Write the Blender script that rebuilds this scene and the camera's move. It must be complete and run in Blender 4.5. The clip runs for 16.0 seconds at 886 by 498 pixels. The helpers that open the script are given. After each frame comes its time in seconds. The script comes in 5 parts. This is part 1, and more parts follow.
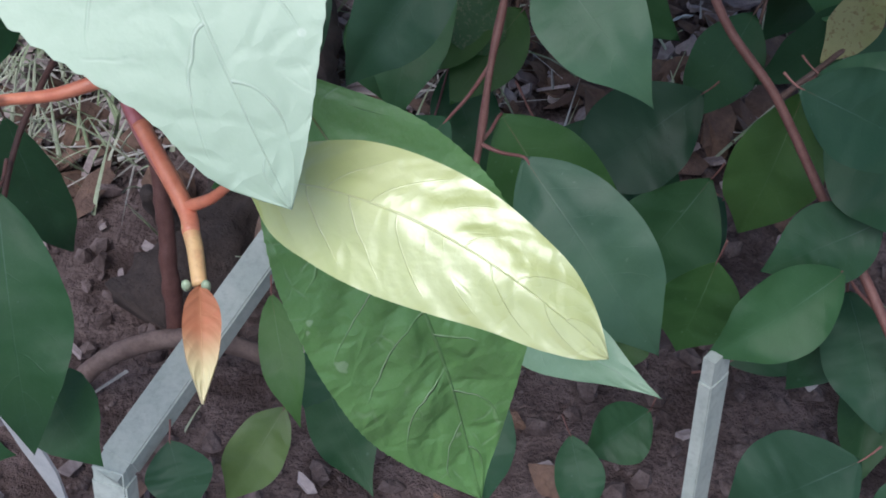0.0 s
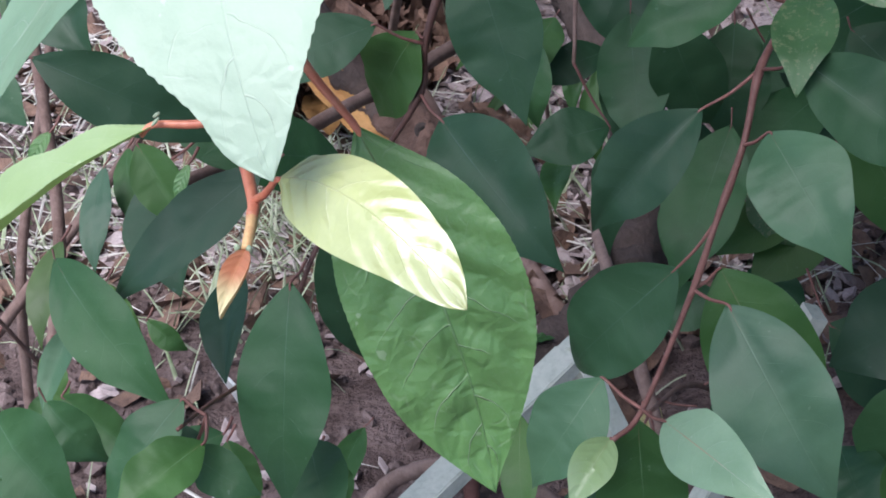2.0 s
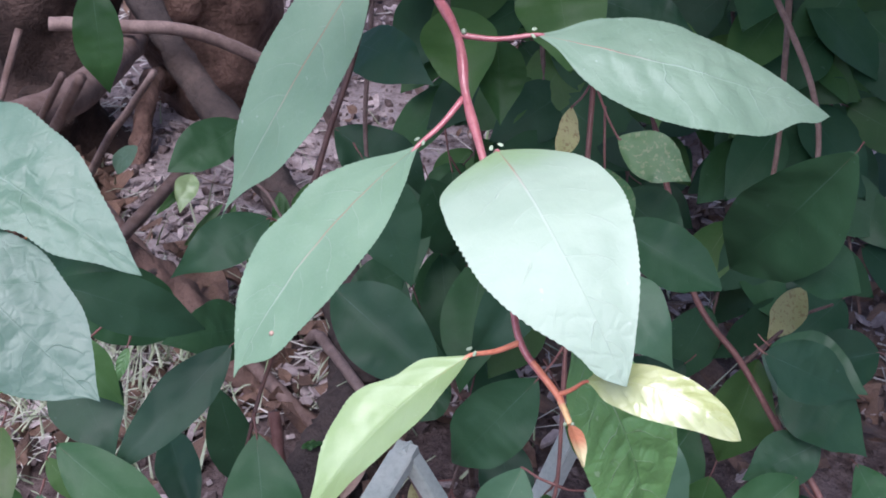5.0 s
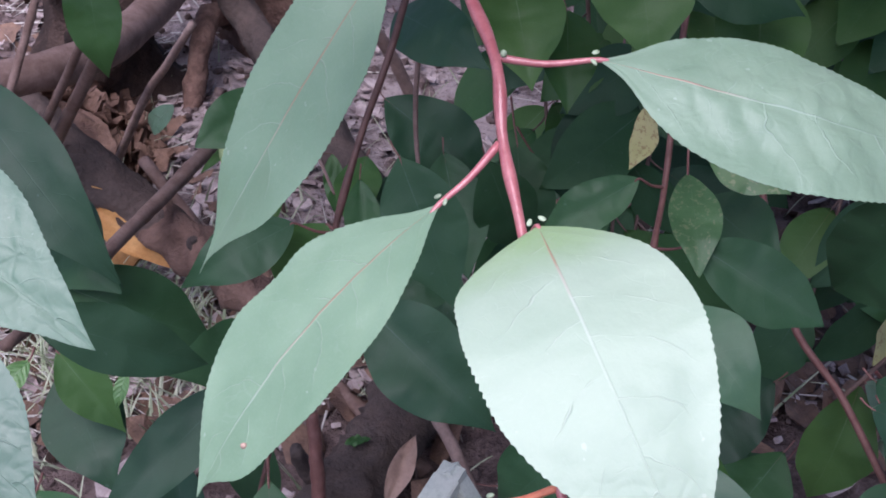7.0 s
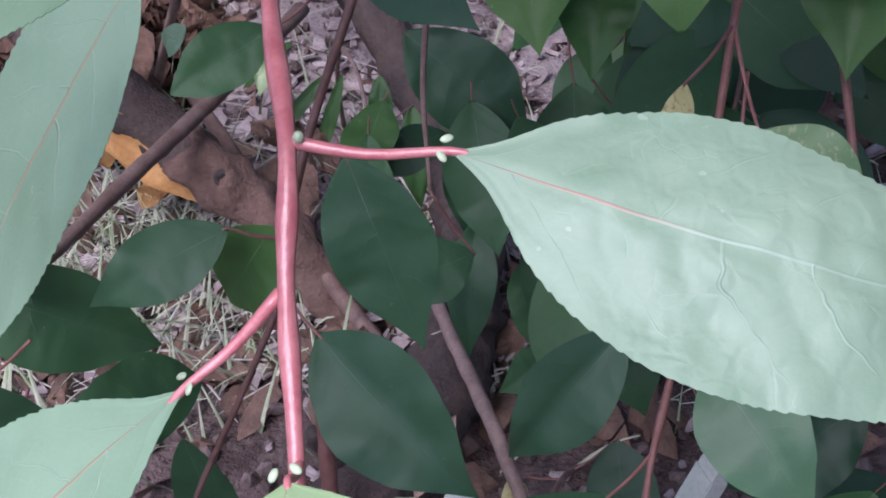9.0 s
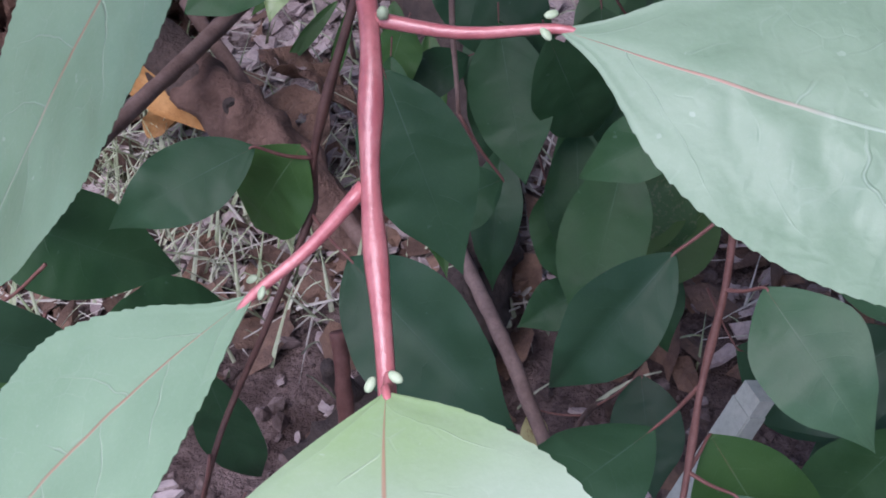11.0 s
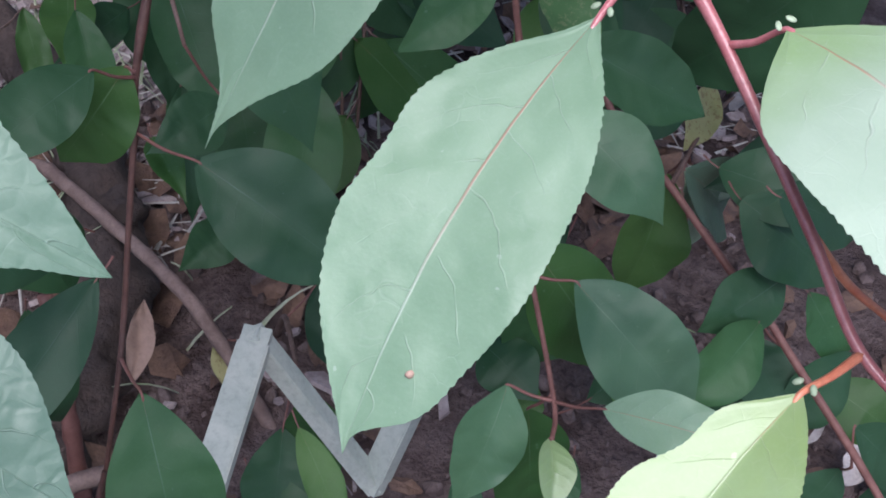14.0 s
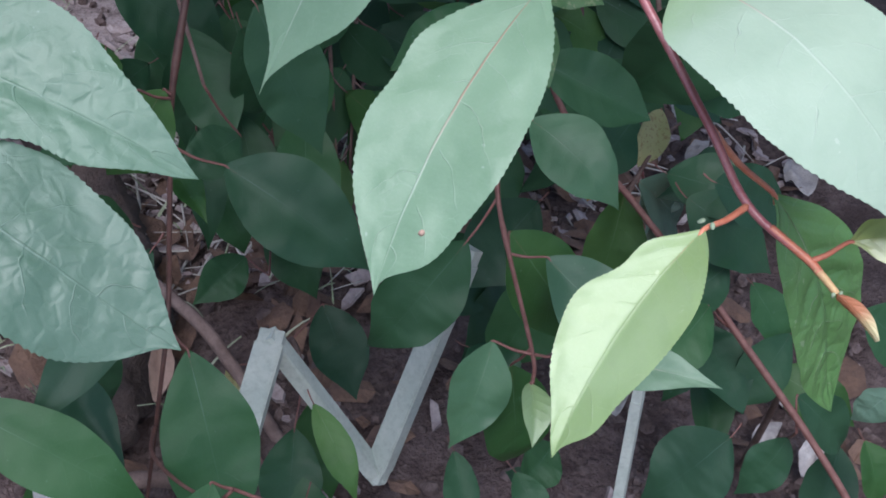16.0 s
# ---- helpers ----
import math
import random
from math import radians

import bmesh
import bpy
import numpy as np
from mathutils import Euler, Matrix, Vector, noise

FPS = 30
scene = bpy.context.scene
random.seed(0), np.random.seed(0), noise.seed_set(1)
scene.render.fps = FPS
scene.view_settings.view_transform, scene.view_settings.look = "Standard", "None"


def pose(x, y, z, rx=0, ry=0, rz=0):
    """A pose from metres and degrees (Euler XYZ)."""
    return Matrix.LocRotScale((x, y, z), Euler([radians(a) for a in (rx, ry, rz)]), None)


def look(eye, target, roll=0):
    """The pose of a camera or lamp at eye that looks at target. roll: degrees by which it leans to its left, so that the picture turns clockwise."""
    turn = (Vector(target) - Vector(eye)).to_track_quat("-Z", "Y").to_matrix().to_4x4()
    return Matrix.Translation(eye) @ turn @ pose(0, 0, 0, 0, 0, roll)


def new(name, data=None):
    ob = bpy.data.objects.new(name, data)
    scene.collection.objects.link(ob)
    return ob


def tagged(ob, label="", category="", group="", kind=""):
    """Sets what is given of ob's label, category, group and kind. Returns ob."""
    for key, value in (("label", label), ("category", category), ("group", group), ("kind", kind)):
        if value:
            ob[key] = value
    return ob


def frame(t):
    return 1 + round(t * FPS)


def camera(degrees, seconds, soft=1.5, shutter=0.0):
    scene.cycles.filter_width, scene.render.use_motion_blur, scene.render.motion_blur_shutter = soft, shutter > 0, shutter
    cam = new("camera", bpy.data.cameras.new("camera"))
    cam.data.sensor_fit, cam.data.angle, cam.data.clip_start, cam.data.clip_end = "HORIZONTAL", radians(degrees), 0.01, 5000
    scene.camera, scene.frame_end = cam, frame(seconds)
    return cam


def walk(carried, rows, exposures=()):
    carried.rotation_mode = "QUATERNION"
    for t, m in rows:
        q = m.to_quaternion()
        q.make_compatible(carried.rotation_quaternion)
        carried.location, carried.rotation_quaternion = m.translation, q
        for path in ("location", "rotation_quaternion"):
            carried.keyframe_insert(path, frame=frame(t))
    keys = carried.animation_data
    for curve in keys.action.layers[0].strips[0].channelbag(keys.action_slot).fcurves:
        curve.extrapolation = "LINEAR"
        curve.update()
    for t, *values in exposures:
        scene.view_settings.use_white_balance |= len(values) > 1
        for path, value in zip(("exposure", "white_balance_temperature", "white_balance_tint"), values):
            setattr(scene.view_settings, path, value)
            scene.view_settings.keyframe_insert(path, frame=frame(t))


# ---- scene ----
cam = camera(36.00, 16.0, soft=1.8)
PATH = [
    (0, (0.04198, -0.17046, 0.47917), (0.03677, 0.56661, -0.19662), 0.39),
    (0.5, (0.06032, -0.17699, 0.48005), (-0.05348, 0.58938, -0.15219), -2.46),
    (1, (0.07882, -0.18021, 0.47911), (-0.09993, 0.58936, -0.13393), -2.48),
    (1.5, (0.09797, -0.20516, 0.48677), (-0.16037, 0.57518, -0.08272), -3.76),
    (2, (0.10801, -0.22025, 0.49053), (-0.20565, 0.56003, -0.05056), -5.27),
    (2.5, (0.10937, -0.22593, 0.48933), (-0.26066, 0.53677, -0.04111), -5.96),
    (3, (0.10752, -0.23603, 0.49142), (-0.25609, 0.53376, -0.03319), -6.24),
    (3.4, (0.11365, -0.27346, 0.51887), (-0.21814, 0.51443, 0.00008), -5.28),
    (3.5, (0.11297, -0.28524, 0.52705), (-0.21389, 0.50664, 0.01121), -5.51),
    (4, (0.05800, -0.32255, 0.56515), (-0.15676, 0.49911, 0.03719), -2.98),
    (4.2, (0.03930, -0.32932, 0.57649), (-0.10629, 0.50186, 0.03990), -2.23),
    (4.4, (0.01793, -0.32954, 0.57800), (-0.05060, 0.51567, 0.04797), -1.49),
    (4.5, (0.01056, -0.33051, 0.58067), (-0.02751, 0.51682, 0.05097), -0.21),
    (4.6, (0.00081, -0.33312, 0.58647), (-0.01067, 0.51511, 0.05696), -0.14),
    (5, (-0.03449, -0.34578, 0.59492), (0.02116, 0.51660, 0.09172), 1.41),
    (5.2, (-0.05367, -0.35246, 0.59170), (0.02709, 0.52361, 0.11631), 2.27),
    (7.5, (0.00153, -0.20377, 0.58167), (-0.04177, 0.60777, -0.00102), -0.13),
    (8, (0.02210, -0.16426, 0.57422), (-0.05923, 0.63308, -0.02381), -1.08),
    (8.5, (0.04189, -0.13579, 0.56236), (-0.07989, 0.63940, -0.05751), -2.76),
    (9, (0.03838, -0.11453, 0.55618), (-0.08267, 0.64079, -0.08790), -3.67),
    (9.5, (0.03473, -0.09912, 0.54343), (-0.09895, 0.63220, -0.12537), -4.31),
    (9.7, (0.03226, -0.09773, 0.53902), (-0.10203, 0.62720, -0.13658), -4.13),
    (12, (-0.00374, -0.11833, 0.54133), (-0.02939, 0.62157, -0.13090), 0.68),
    (12.5, (-0.05120, -0.12872, 0.55442), (0.05594, 0.61030, -0.11069), 3.66),
    (13, (-0.09514, -0.15141, 0.54789), (0.12582, 0.56415, -0.11479), 6.33),
    (13.5, (-0.11715, -0.15977, 0.53605), (0.17587, 0.53166, -0.12430), 7.88),
    (14, (-0.12811, -0.16361, 0.53828), (0.21021, 0.52056, -0.10783), 9.08),
    (14.5, (-0.13440, -0.17079, 0.53727), (0.23004, 0.50664, -0.10168), 8.73),
    (15, (-0.14660, -0.17983, 0.53828), (0.23819, 0.50121, -0.08471), 9.10),
    (15.3, (-0.15084, -0.19004, 0.54295), (0.24198, 0.49170, -0.07423), 8.94),
    (15.5, (-0.15674, -0.20135, 0.54089), (0.24177, 0.48861, -0.06338), 9.12),
    (16, (-0.16786, -0.24747, 0.55361), (0.19695, 0.47919, -0.02852), 7.21),
]
walk(cam, [(t, look(eye, target, roll)) for t, eye, target, roll in PATH], exposures=[(0, -0.02, 5960, 12), (0.5, 0.18, 5960, 12), (1.0, 0.23, 5980, 12), (1.5, 0.33, 6000, 13), (2.5, 0.32, 6000, 15), (3.5, 0.24, 5880, 16), (5, 0.28, 5850, 22), (7.5, 0.18, 5900, 27), (8.5, 0.30, 5900, 27), (9.5, 0.38, 5900, 27), (12, 0.05, 5930, 25), (12.5, 0.19, 5930, 24), (14, 0.17, 5980, 18), (15.5, 0.04, 5930, 14), (16, 0.03, 5850, 13)])

# ---- light ----
SUN_EL, SUN_AZ = radians(62), radians(205)
world = bpy.data.worlds.new("sky")
scene.world = world
world.use_nodes = True
wn, wl = world.node_tree.nodes, world.node_tree.links
sky = wn.new("ShaderNodeTexSky")
sky.sky_type, sky.sun_disc = "NISHITA", False
sky.sun_elevation, sky.sun_rotation = SUN_EL, SUN_AZ
sky.air_density, sky.dust_density = 1.0, 2.0
wl.new(sky.outputs[0], wn["Background"].inputs[0])
wn["Background"].inputs[1].default_value = 0.15
sun_data = bpy.data.lights.new("sun", "SUN")
sun_data.energy, sun_data.angle, sun_data.color = 4.2, radians(55), (1.0, 0.97, 0.94)
sun = new("sun", sun_data)
SUN_DIR = Vector((math.sin(SUN_AZ) * math.cos(SUN_EL), math.cos(SUN_AZ) * math.cos(SUN_EL), math.sin(SUN_EL)))
sun.matrix_world = look(SUN_DIR * 5, (0, 0, 0))


# ---- materials ----
class Nodes:
    """A node material and short ways to add nodes to it."""

    def __init__(self, name, rough=0.6, spec=0.5):
        self.mat = bpy.data.materials.new(name)
        self.mat.use_nodes = True
        self.t = self.mat.node_tree
        self.bsdf = self.t.nodes["Principled BSDF"]
        self.bsdf.inputs["Roughness"].default_value = rough
        self.bsdf.inputs["Specular IOR Level"].default_value = spec

    def add(self, kind):
        return self.t.nodes.new("ShaderNode" + kind)

    def put(self, socket, v):
        if hasattr(v, "is_linked"):
            self.t.links.new(v, socket)
        else:
            socket.default_value = v

    def math(self, op, a, b=0.0, c=0.0):
        n = self.add("Math")
        n.operation = op
        for s, v in zip(n.inputs, (a, b, c)):
            self.put(s, v)
        return n.outputs[0]

    def range(self, v, a, b, lo=0.0, hi=1.0):
        n = self.add("MapRange")
        n.interpolation_type = "SMOOTHSTEP"
        for s, x in zip(n.inputs, (v, a, b, lo, hi)):
            self.put(s, x)
        return n.outputs[0]

    def noise(self, scale, detail=4.0, rough=0.6, vector=None, dist=0.0):
        n = self.add("TexNoise")
        n.inputs["Scale"].default_value, n.inputs["Detail"].default_value = scale, detail
        n.inputs["Roughness"].default_value, n.inputs["Distortion"].default_value = rough, dist
        self.put(n.inputs["Vector"], vector if vector is not None else self.coord())
        return n.outputs[0]

    def noise3(self, scale):
        n = self.add("TexNoise")
        n.inputs["Scale"].default_value = scale
        self.put(n.inputs["Vector"], self.coord())
        return n.outputs["Color"]

    def coord(self):
        n = self.add("TexCoord")
        return n.outputs["Object"]

    def mix(self, fac, a, b, blend="MIX"):
        n = self.add("Mix")
        n.data_type, n.blend_type = "RGBA", blend
        self.put(n.inputs[0], fac)
        for s, v in ((n.inputs[6], a), (n.inputs[7], b)):
            self.put(s, (*v, 1.0) if isinstance(v, tuple) and len(v) == 3 else v)
        return n.outputs[2]

    def bump(self, height, strength, distance):
        n = self.add("Bump")
        n.inputs["Strength"].default_value, n.inputs["Distance"].default_value = strength, distance
        self.put(n.inputs["Height"], height)
        self.put(self.bsdf.inputs["Normal"], n.outputs[0])
        return n.outputs[0]

    def random(self):
        return self.add("ObjectInfo").outputs["Random"]


def leaf_material(name, low, high, vein, rib, rib_reach, glow, rough=0.45, veins=7.0, relief=1.0, spots=None, thin=0.3, gloss=0.5, crease=None, tint=None, tint_to=(0.12, 0.5), coat=0.0, vary=(0.3, 0.02)):
    """A leaf: two tones of green, a few side veins that arch to the tip, a midrib tinted from its base, and light that comes through.
    crease: (from, to, depth) where along the leaf its skin is crinkled; tint: a colour that the blade has near its base; vary: how far
    value and hue differ from leaf to leaf."""
    m = Nodes(name, rough, gloss)
    uv = m.add("UVMap").outputs[0]
    sep = m.add("SeparateXYZ")
    m.put(sep.inputs[0], uv)
    s, v = sep.outputs[0], m.math("ABSOLUTE", m.math("SUBTRACT", m.math("MULTIPLY", sep.outputs[1], 2.0), 1.0))
    hand = m.math("GREATER_THAN", sep.outputs[1], 0.5)
    wob = m.noise(55.0, 3.0, 0.6)
    arch = m.math("MULTIPLY", m.math("POWER", v, 1.5), 0.18)
    phase = m.math("ADD", m.math("MULTIPLY", m.math("SUBTRACT", s, arch), veins), m.math("MULTIPLY_ADD", wob, 0.75, m.math("MULTIPLY", hand, 0.43)))
    saw = m.math("ABSOLUTE", m.math("SUBTRACT", m.math("FRACT", phase), 0.5))
    side = m.math("MULTIPLY", m.range(saw, 0.004, 0.022, 1.0, 0.0), m.range(v, 0.45, 0.9, 1.0, 0.0))
    side = m.math("MULTIPLY", side, m.range(m.noise(75.0, 2.0), 0.40, 0.56))
    mid = m.range(v, 0.004, 0.020, 1.0, 0.0)
    warp = m.add("VectorMath")
    warp.operation = "MULTIPLY_ADD"
    m.put(warp.inputs[0], m.noise3(90.0))
    m.put(warp.inputs[1], (0.008, 0.008, 0.008))
    m.put(warp.inputs[2], m.coord())
    cell = m.add("TexVoronoi")
    cell.feature = "DISTANCE_TO_EDGE"
    cell.inputs["Scale"].default_value = 200.0
    m.put(cell.inputs["Vector"], warp.outputs[0])
    net = m.range(cell.outputs["Distance"], 0.0, 0.05, 1.0, 0.0)
    net = m.math("MULTIPLY", net, m.range(m.noise(110.0, 2.0), 0.52, 0.62))
    patch = m.noise(38.0, 4.0, 0.6)
    fine = m.noise(1400.0, 3.0, 0.7)
    col = m.mix(m.range(patch, 0.3, 0.7), low, high)
    if tint:
        col = m.mix(m.range(m.math("MULTIPLY_ADD", patch, 0.25, s), tint_to[0], tint_to[1], 0.9, 0.0), col, tint)
    col = m.mix(m.math("MULTIPLY", m.range(fine, 0.45, 0.75), 0.08), col, vein)
    if spots:
        col = m.mix(m.range(m.noise(420.0, 3.0, 0.75), 0.54, 0.62, 0.0, 0.8), col, spots)
    col = m.mix(m.math("MULTIPLY", m.math("MAXIMUM", m.math("MULTIPLY", net, 0.3), side), 0.26 * relief), col, vein)
    rib_col = m.mix(m.range(m.math("MULTIPLY_ADD", wob, 0.2, s), rib_reach * 0.5 + 0.1, rib_reach + 0.1), rib, vein)
    col = m.mix(m.math("MULTIPLY", mid, m.range(s, rib_reach * 0.7, rib_reach + 0.35, 0.75, 0.12)), col, rib_col)
    flecks = m.range(m.noise(330.0, 2.0, 0.5), 0.73, 0.77, 0.0, 0.45)
    col = m.mix(flecks, col, vein)
    hsv = m.add("HueSaturation")
    m.put(hsv.inputs["Value"], m.math("MULTIPLY_ADD", m.random(), vary[0], 1 - vary[0] / 2))
    m.put(hsv.inputs["Hue"], m.math("MULTIPLY_ADD", m.random(), -vary[1], 0.5 + vary[1] * 0.45))
    m.put(hsv.inputs["Color"], col)
    col = hsv.outputs[0]
    m.put(m.bsdf.inputs["Base Color"], col)
    h = m.math("SUBTRACT", m.math("MULTIPLY", m.noise(230.0, 4.0, 0.55), 0.5), m.math("MULTIPLY", side, 0.30))
    h = m.math("SUBTRACT", h, m.math("MULTIPLY", mid, 0.2))
    h = m.math("ADD", h, m.math("MULTIPLY", m.range(saw, 0.0, 0.4), 0.22))
    h = m.math("ADD", h, m.math("MULTIPLY", m.noise(70.0, 2.0, 0.5), 0.6))
    h = m.math("SUBTRACT", h, m.math("MULTIPLY", net, 0.06))
    if crease:
        fold = m.add("TexVoronoi")
        fold.feature = "DISTANCE_TO_EDGE"
        fold.inputs["Scale"].default_value = 190.0
        m.put(fold.inputs["Vector"], warp.outputs[0])
        deep = m.math("MULTIPLY", m.range(fold.outputs["Distance"], 0.0, 0.22), m.range(s, crease[0], crease[1], 0.0, crease[2]))
        h = m.math("ADD", h, deep)
    nrm = m.bump(h, 0.55 * relief, 0.0006)
    m.put(m.bsdf.inputs["Roughness"], m.range(patch, 0.3, 0.7, rough - 0.06, rough + 0.08))
    m.bsdf.inputs["Coat Weight"].default_value = coat
    m.bsdf.inputs["Coat Roughness"].default_value = 0.33
    m.bsdf.inputs["Coat IOR"].default_value = 1.8
    if coat:
        m.put(m.bsdf.inputs["Coat Normal"], nrm)
    tl = m.add("BsdfTranslucent")
    m.put(tl.inputs[0], m.mix(0.35, (*glow, 1.0), col))
    m.put(tl.inputs["Normal"], nrm)
    mx = m.add("MixShader")
    mx.inputs[0].default_value = thin
    m.put(mx.inputs[1], m.bsdf.outputs[0])
    m.put(mx.inputs[2], tl.outputs[0])
    m.put(m.t.nodes["Material Output"].inputs[0], mx.outputs[0])
    return m.mat


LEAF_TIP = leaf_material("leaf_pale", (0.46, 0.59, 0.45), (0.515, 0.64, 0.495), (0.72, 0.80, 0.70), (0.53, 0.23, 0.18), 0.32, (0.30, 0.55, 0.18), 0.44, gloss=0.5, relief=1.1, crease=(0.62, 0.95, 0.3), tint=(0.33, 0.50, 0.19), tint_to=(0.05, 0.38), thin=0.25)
LEAF_MID = leaf_material("leaf_grey_green", (0.198, 0.328, 0.205), (0.245, 0.385, 0.252), (0.50, 0.60, 0.50), (0.46, 0.20, 0.15), 0.75, (0.25, 0.48, 0.18), 0.42, gloss=0.75, relief=1.15)
LEAF_BROAD = leaf_material("leaf_broad", (0.205, 0.312, 0.225), (0.255, 0.365, 0.27), (0.42, 0.54, 0.46), (0.50, 0.22, 0.18), 0.4, (0.25, 0.48, 0.18), 0.44, gloss=0.5, relief=1.05, crease=(0.0, 0.45, 0.2))
LEAF_CRINKLED = leaf_material("leaf_crinkled", (0.120, 0.220, 0.150), (0.155, 0.262, 0.188), (0.36, 0.47, 0.40), (0.22, 0.16, 0.12), 0.3, (0.15, 0.36, 0.12), 0.42, gloss=0.7, relief=1.2, crease=(-0.2, 0.5, 0.20))
LEAF_YOUNG = leaf_material("leaf_young", (0.31, 0.44, 0.19), (0.38, 0.51, 0.27), (0.62, 0.70, 0.46), (0.50, 0.30, 0.14), 0.22, (0.56, 0.75, 0.22), 0.34, thin=0.35, gloss=1.0)
LEAF_NEW = leaf_material("leaf_new", (0.52, 0.58, 0.24), (0.64, 0.68, 0.38), (0.72, 0.72, 0.45), (0.55, 0.45, 0.16), 0.2, (0.65, 0.7, 0.15), 0.32, 8.0, 1.1, gloss=1.0, crease=(-0.5, 0.0, 0.15), coat=1.0, tint=(0.50, 0.56, 0.15), tint_to=(0.15, 0.6))
LEAF_GREEN = leaf_material("leaf_green", (0.045, 0.120, 0.033), (0.066, 0.157, 0.046), (0.18, 0.31, 0.16), (0.24, 0.15, 0.09), 0.2, (0.18, 0.45, 0.06), 0.46, relief=0.55, gloss=0.32, vary=(0.5, 0.03))
LEAF_BUD = leaf_material("leaf_bud", (0.60, 0.55, 0.30), (0.66, 0.62, 0.38), (0.70, 0.52, 0.30), (0.62, 0.40, 0.20), 0.9, (0.7, 0.5, 0.2), 0.45, tint=(0.44, 0.15, 0.075), tint_to=(0.5, 0.95))
LEAF_OLIVE = leaf_material("leaf_olive", (0.085, 0.15, 0.04), (0.12, 0.20, 0.06), (0.24, 0.32, 0.16), (0.3, 0.2, 0.1), 0.2, (0.25, 0.45, 0.06), relief=0.5)
LEAF_FRESH = leaf_material("leaf_fresh", (0.120, 0.275, 0.080), (0.165, 0.34, 0.11), (0.50, 0.62, 0.42), (0.30, 0.20, 0.10), 0.2, (0.20, 0.50, 0.06), 0.38, relief=2.5, crease=(0.0, 0.6, 0.18), gloss=0.7)
# Mature leaf green, with the shade inside the shrub mixed into its colour.
LEAF_DARK = leaf_material("leaf_mature_shaded", (0.025, 0.080, 0.034), (0.039, 0.105, 0.048), (0.10, 0.18, 0.13), (0.15, 0.10, 0.07), 0.12, (0.06, 0.22, 0.06), 0.48, relief=0.55, thin=0.2, gloss=0.33, vary=(0.6, 0.05))
LEAF_DULL = leaf_material("leaf_dull", (0.060, 0.140, 0.075), (0.083, 0.178, 0.098), (0.18, 0.28, 0.18), (0.22, 0.14, 0.09), 0.15, (0.14, 0.38, 0.08), 0.46, relief=0.6, thin=0.25, gloss=0.4)
LEAF_SPOT = leaf_material("leaf_spotted", (0.07, 0.16, 0.065), (0.10, 0.21, 0.085), (0.20, 0.30, 0.16), (0.25, 0.15, 0.08), 0.15, (0.2, 0.4, 0.06), relief=0.6, spots=(0.24, 0.29, 0.15))
LEAF_YELLOW = leaf_material("leaf_yellow", (0.34, 0.36, 0.15), (0.44, 0.44, 0.22), (0.5, 0.46, 0.26), (0.4, 0.25, 0.12), 0.3, (0.5, 0.45, 0.1), relief=0.6, spots=(0.22, 0.15, 0.08))


def plain(name, low, high, rough, scale, relief, distance, spec=0.4, fine=None):
    m = Nodes(name, rough, spec)
    a, c = m.noise(scale, 5.0, 0.65), m.noise(fine or scale * 9, 4.0, 0.7)
    col = m.mix(m.range(a, 0.3, 0.7), low, high)
    col = m.mix(m.math("MULTIPLY", m.range(c, 0.4, 0.75), 0.35), col, tuple(x * 0.5 for x in low))
    hsv = m.add("HueSaturation")
    m.put(hsv.inputs["Value"], m.math("MULTIPLY_ADD", m.random(), 0.4, 0.8))
    m.put(hsv.inputs["Color"], col)
    m.put(m.bsdf.inputs["Base Color"], hsv.outputs[0])
    m.bump(m.math("ADD", m.math("MULTIPLY", a, 0.6), c), relief, distance)
    return m.mat


STEM_RED = plain("stem_red", (0.40, 0.112, 0.125), (0.53, 0.205, 0.212), 0.30, 160, 0.35, 0.0004, 0.8, 700)
STEM_TIP = plain("stem_tip", (0.55, 0.20, 0.12), (0.62, 0.42, 0.20), 0.4, 120, 0.3, 0.0003, 0.5)
STEM_ORANGE = plain("stem_orange", (0.50, 0.145, 0.085), (0.58, 0.23, 0.14), 0.35, 160, 0.3, 0.0003, 0.5, 700)
STEM_DARK = plain("stem_dark_rust", (0.085, 0.040, 0.034), (0.14, 0.070, 0.058), 0.5, 150, 0.5, 0.0004)
STEM_RUST = plain("stem_rust", (0.15, 0.065, 0.055), (0.22, 0.105, 0.09), 0.5, 150, 0.5, 0.0004)
STEM_BROWN = plain("stem_brown", (0.13, 0.08, 0.065), (0.22, 0.15, 0.13), 0.75, 70, 0.8, 0.0008)
ROOT = plain("root_bark", (0.17, 0.115, 0.10), (0.28, 0.20, 0.175), 0.75, 70, 0.8, 0.0008)
BARE = plain("bare_wood", (0.086, 0.050, 0.040), (0.166, 0.104, 0.083), 0.8, 26, 1.0, 0.003, 0.3, 190)
HOLE_SHADE = plain("knot_hole", (0.012, 0.010, 0.009), (0.02, 0.016, 0.014), 0.95, 60, 0.3, 0.001)
RED_BARK = plain("red_bark", (0.085, 0.050, 0.040), (0.25, 0.155, 0.125), 0.9, 34, 1.0, 0.006, 0.2, 130)
BARK = plain("bark", (0.035, 0.024, 0.021), (0.11, 0.072, 0.06), 0.9, 22, 1.0, 0.006, 0.2, 160)
GLAND = plain("gland", (0.26, 0.34, 0.22), (0.33, 0.41, 0.28), 0.4, 300, 0.2, 0.0002)
WHITE = plain("white_paint", (0.40, 0.45, 0.41), (0.52, 0.56, 0.51), 0.5, 40, 0.3, 0.0006)
PAPER = plain("white_scrap", (0.66, 0.68, 0.68), (0.78, 0.79, 0.79), 0.45, 60, 0.4, 0.001)
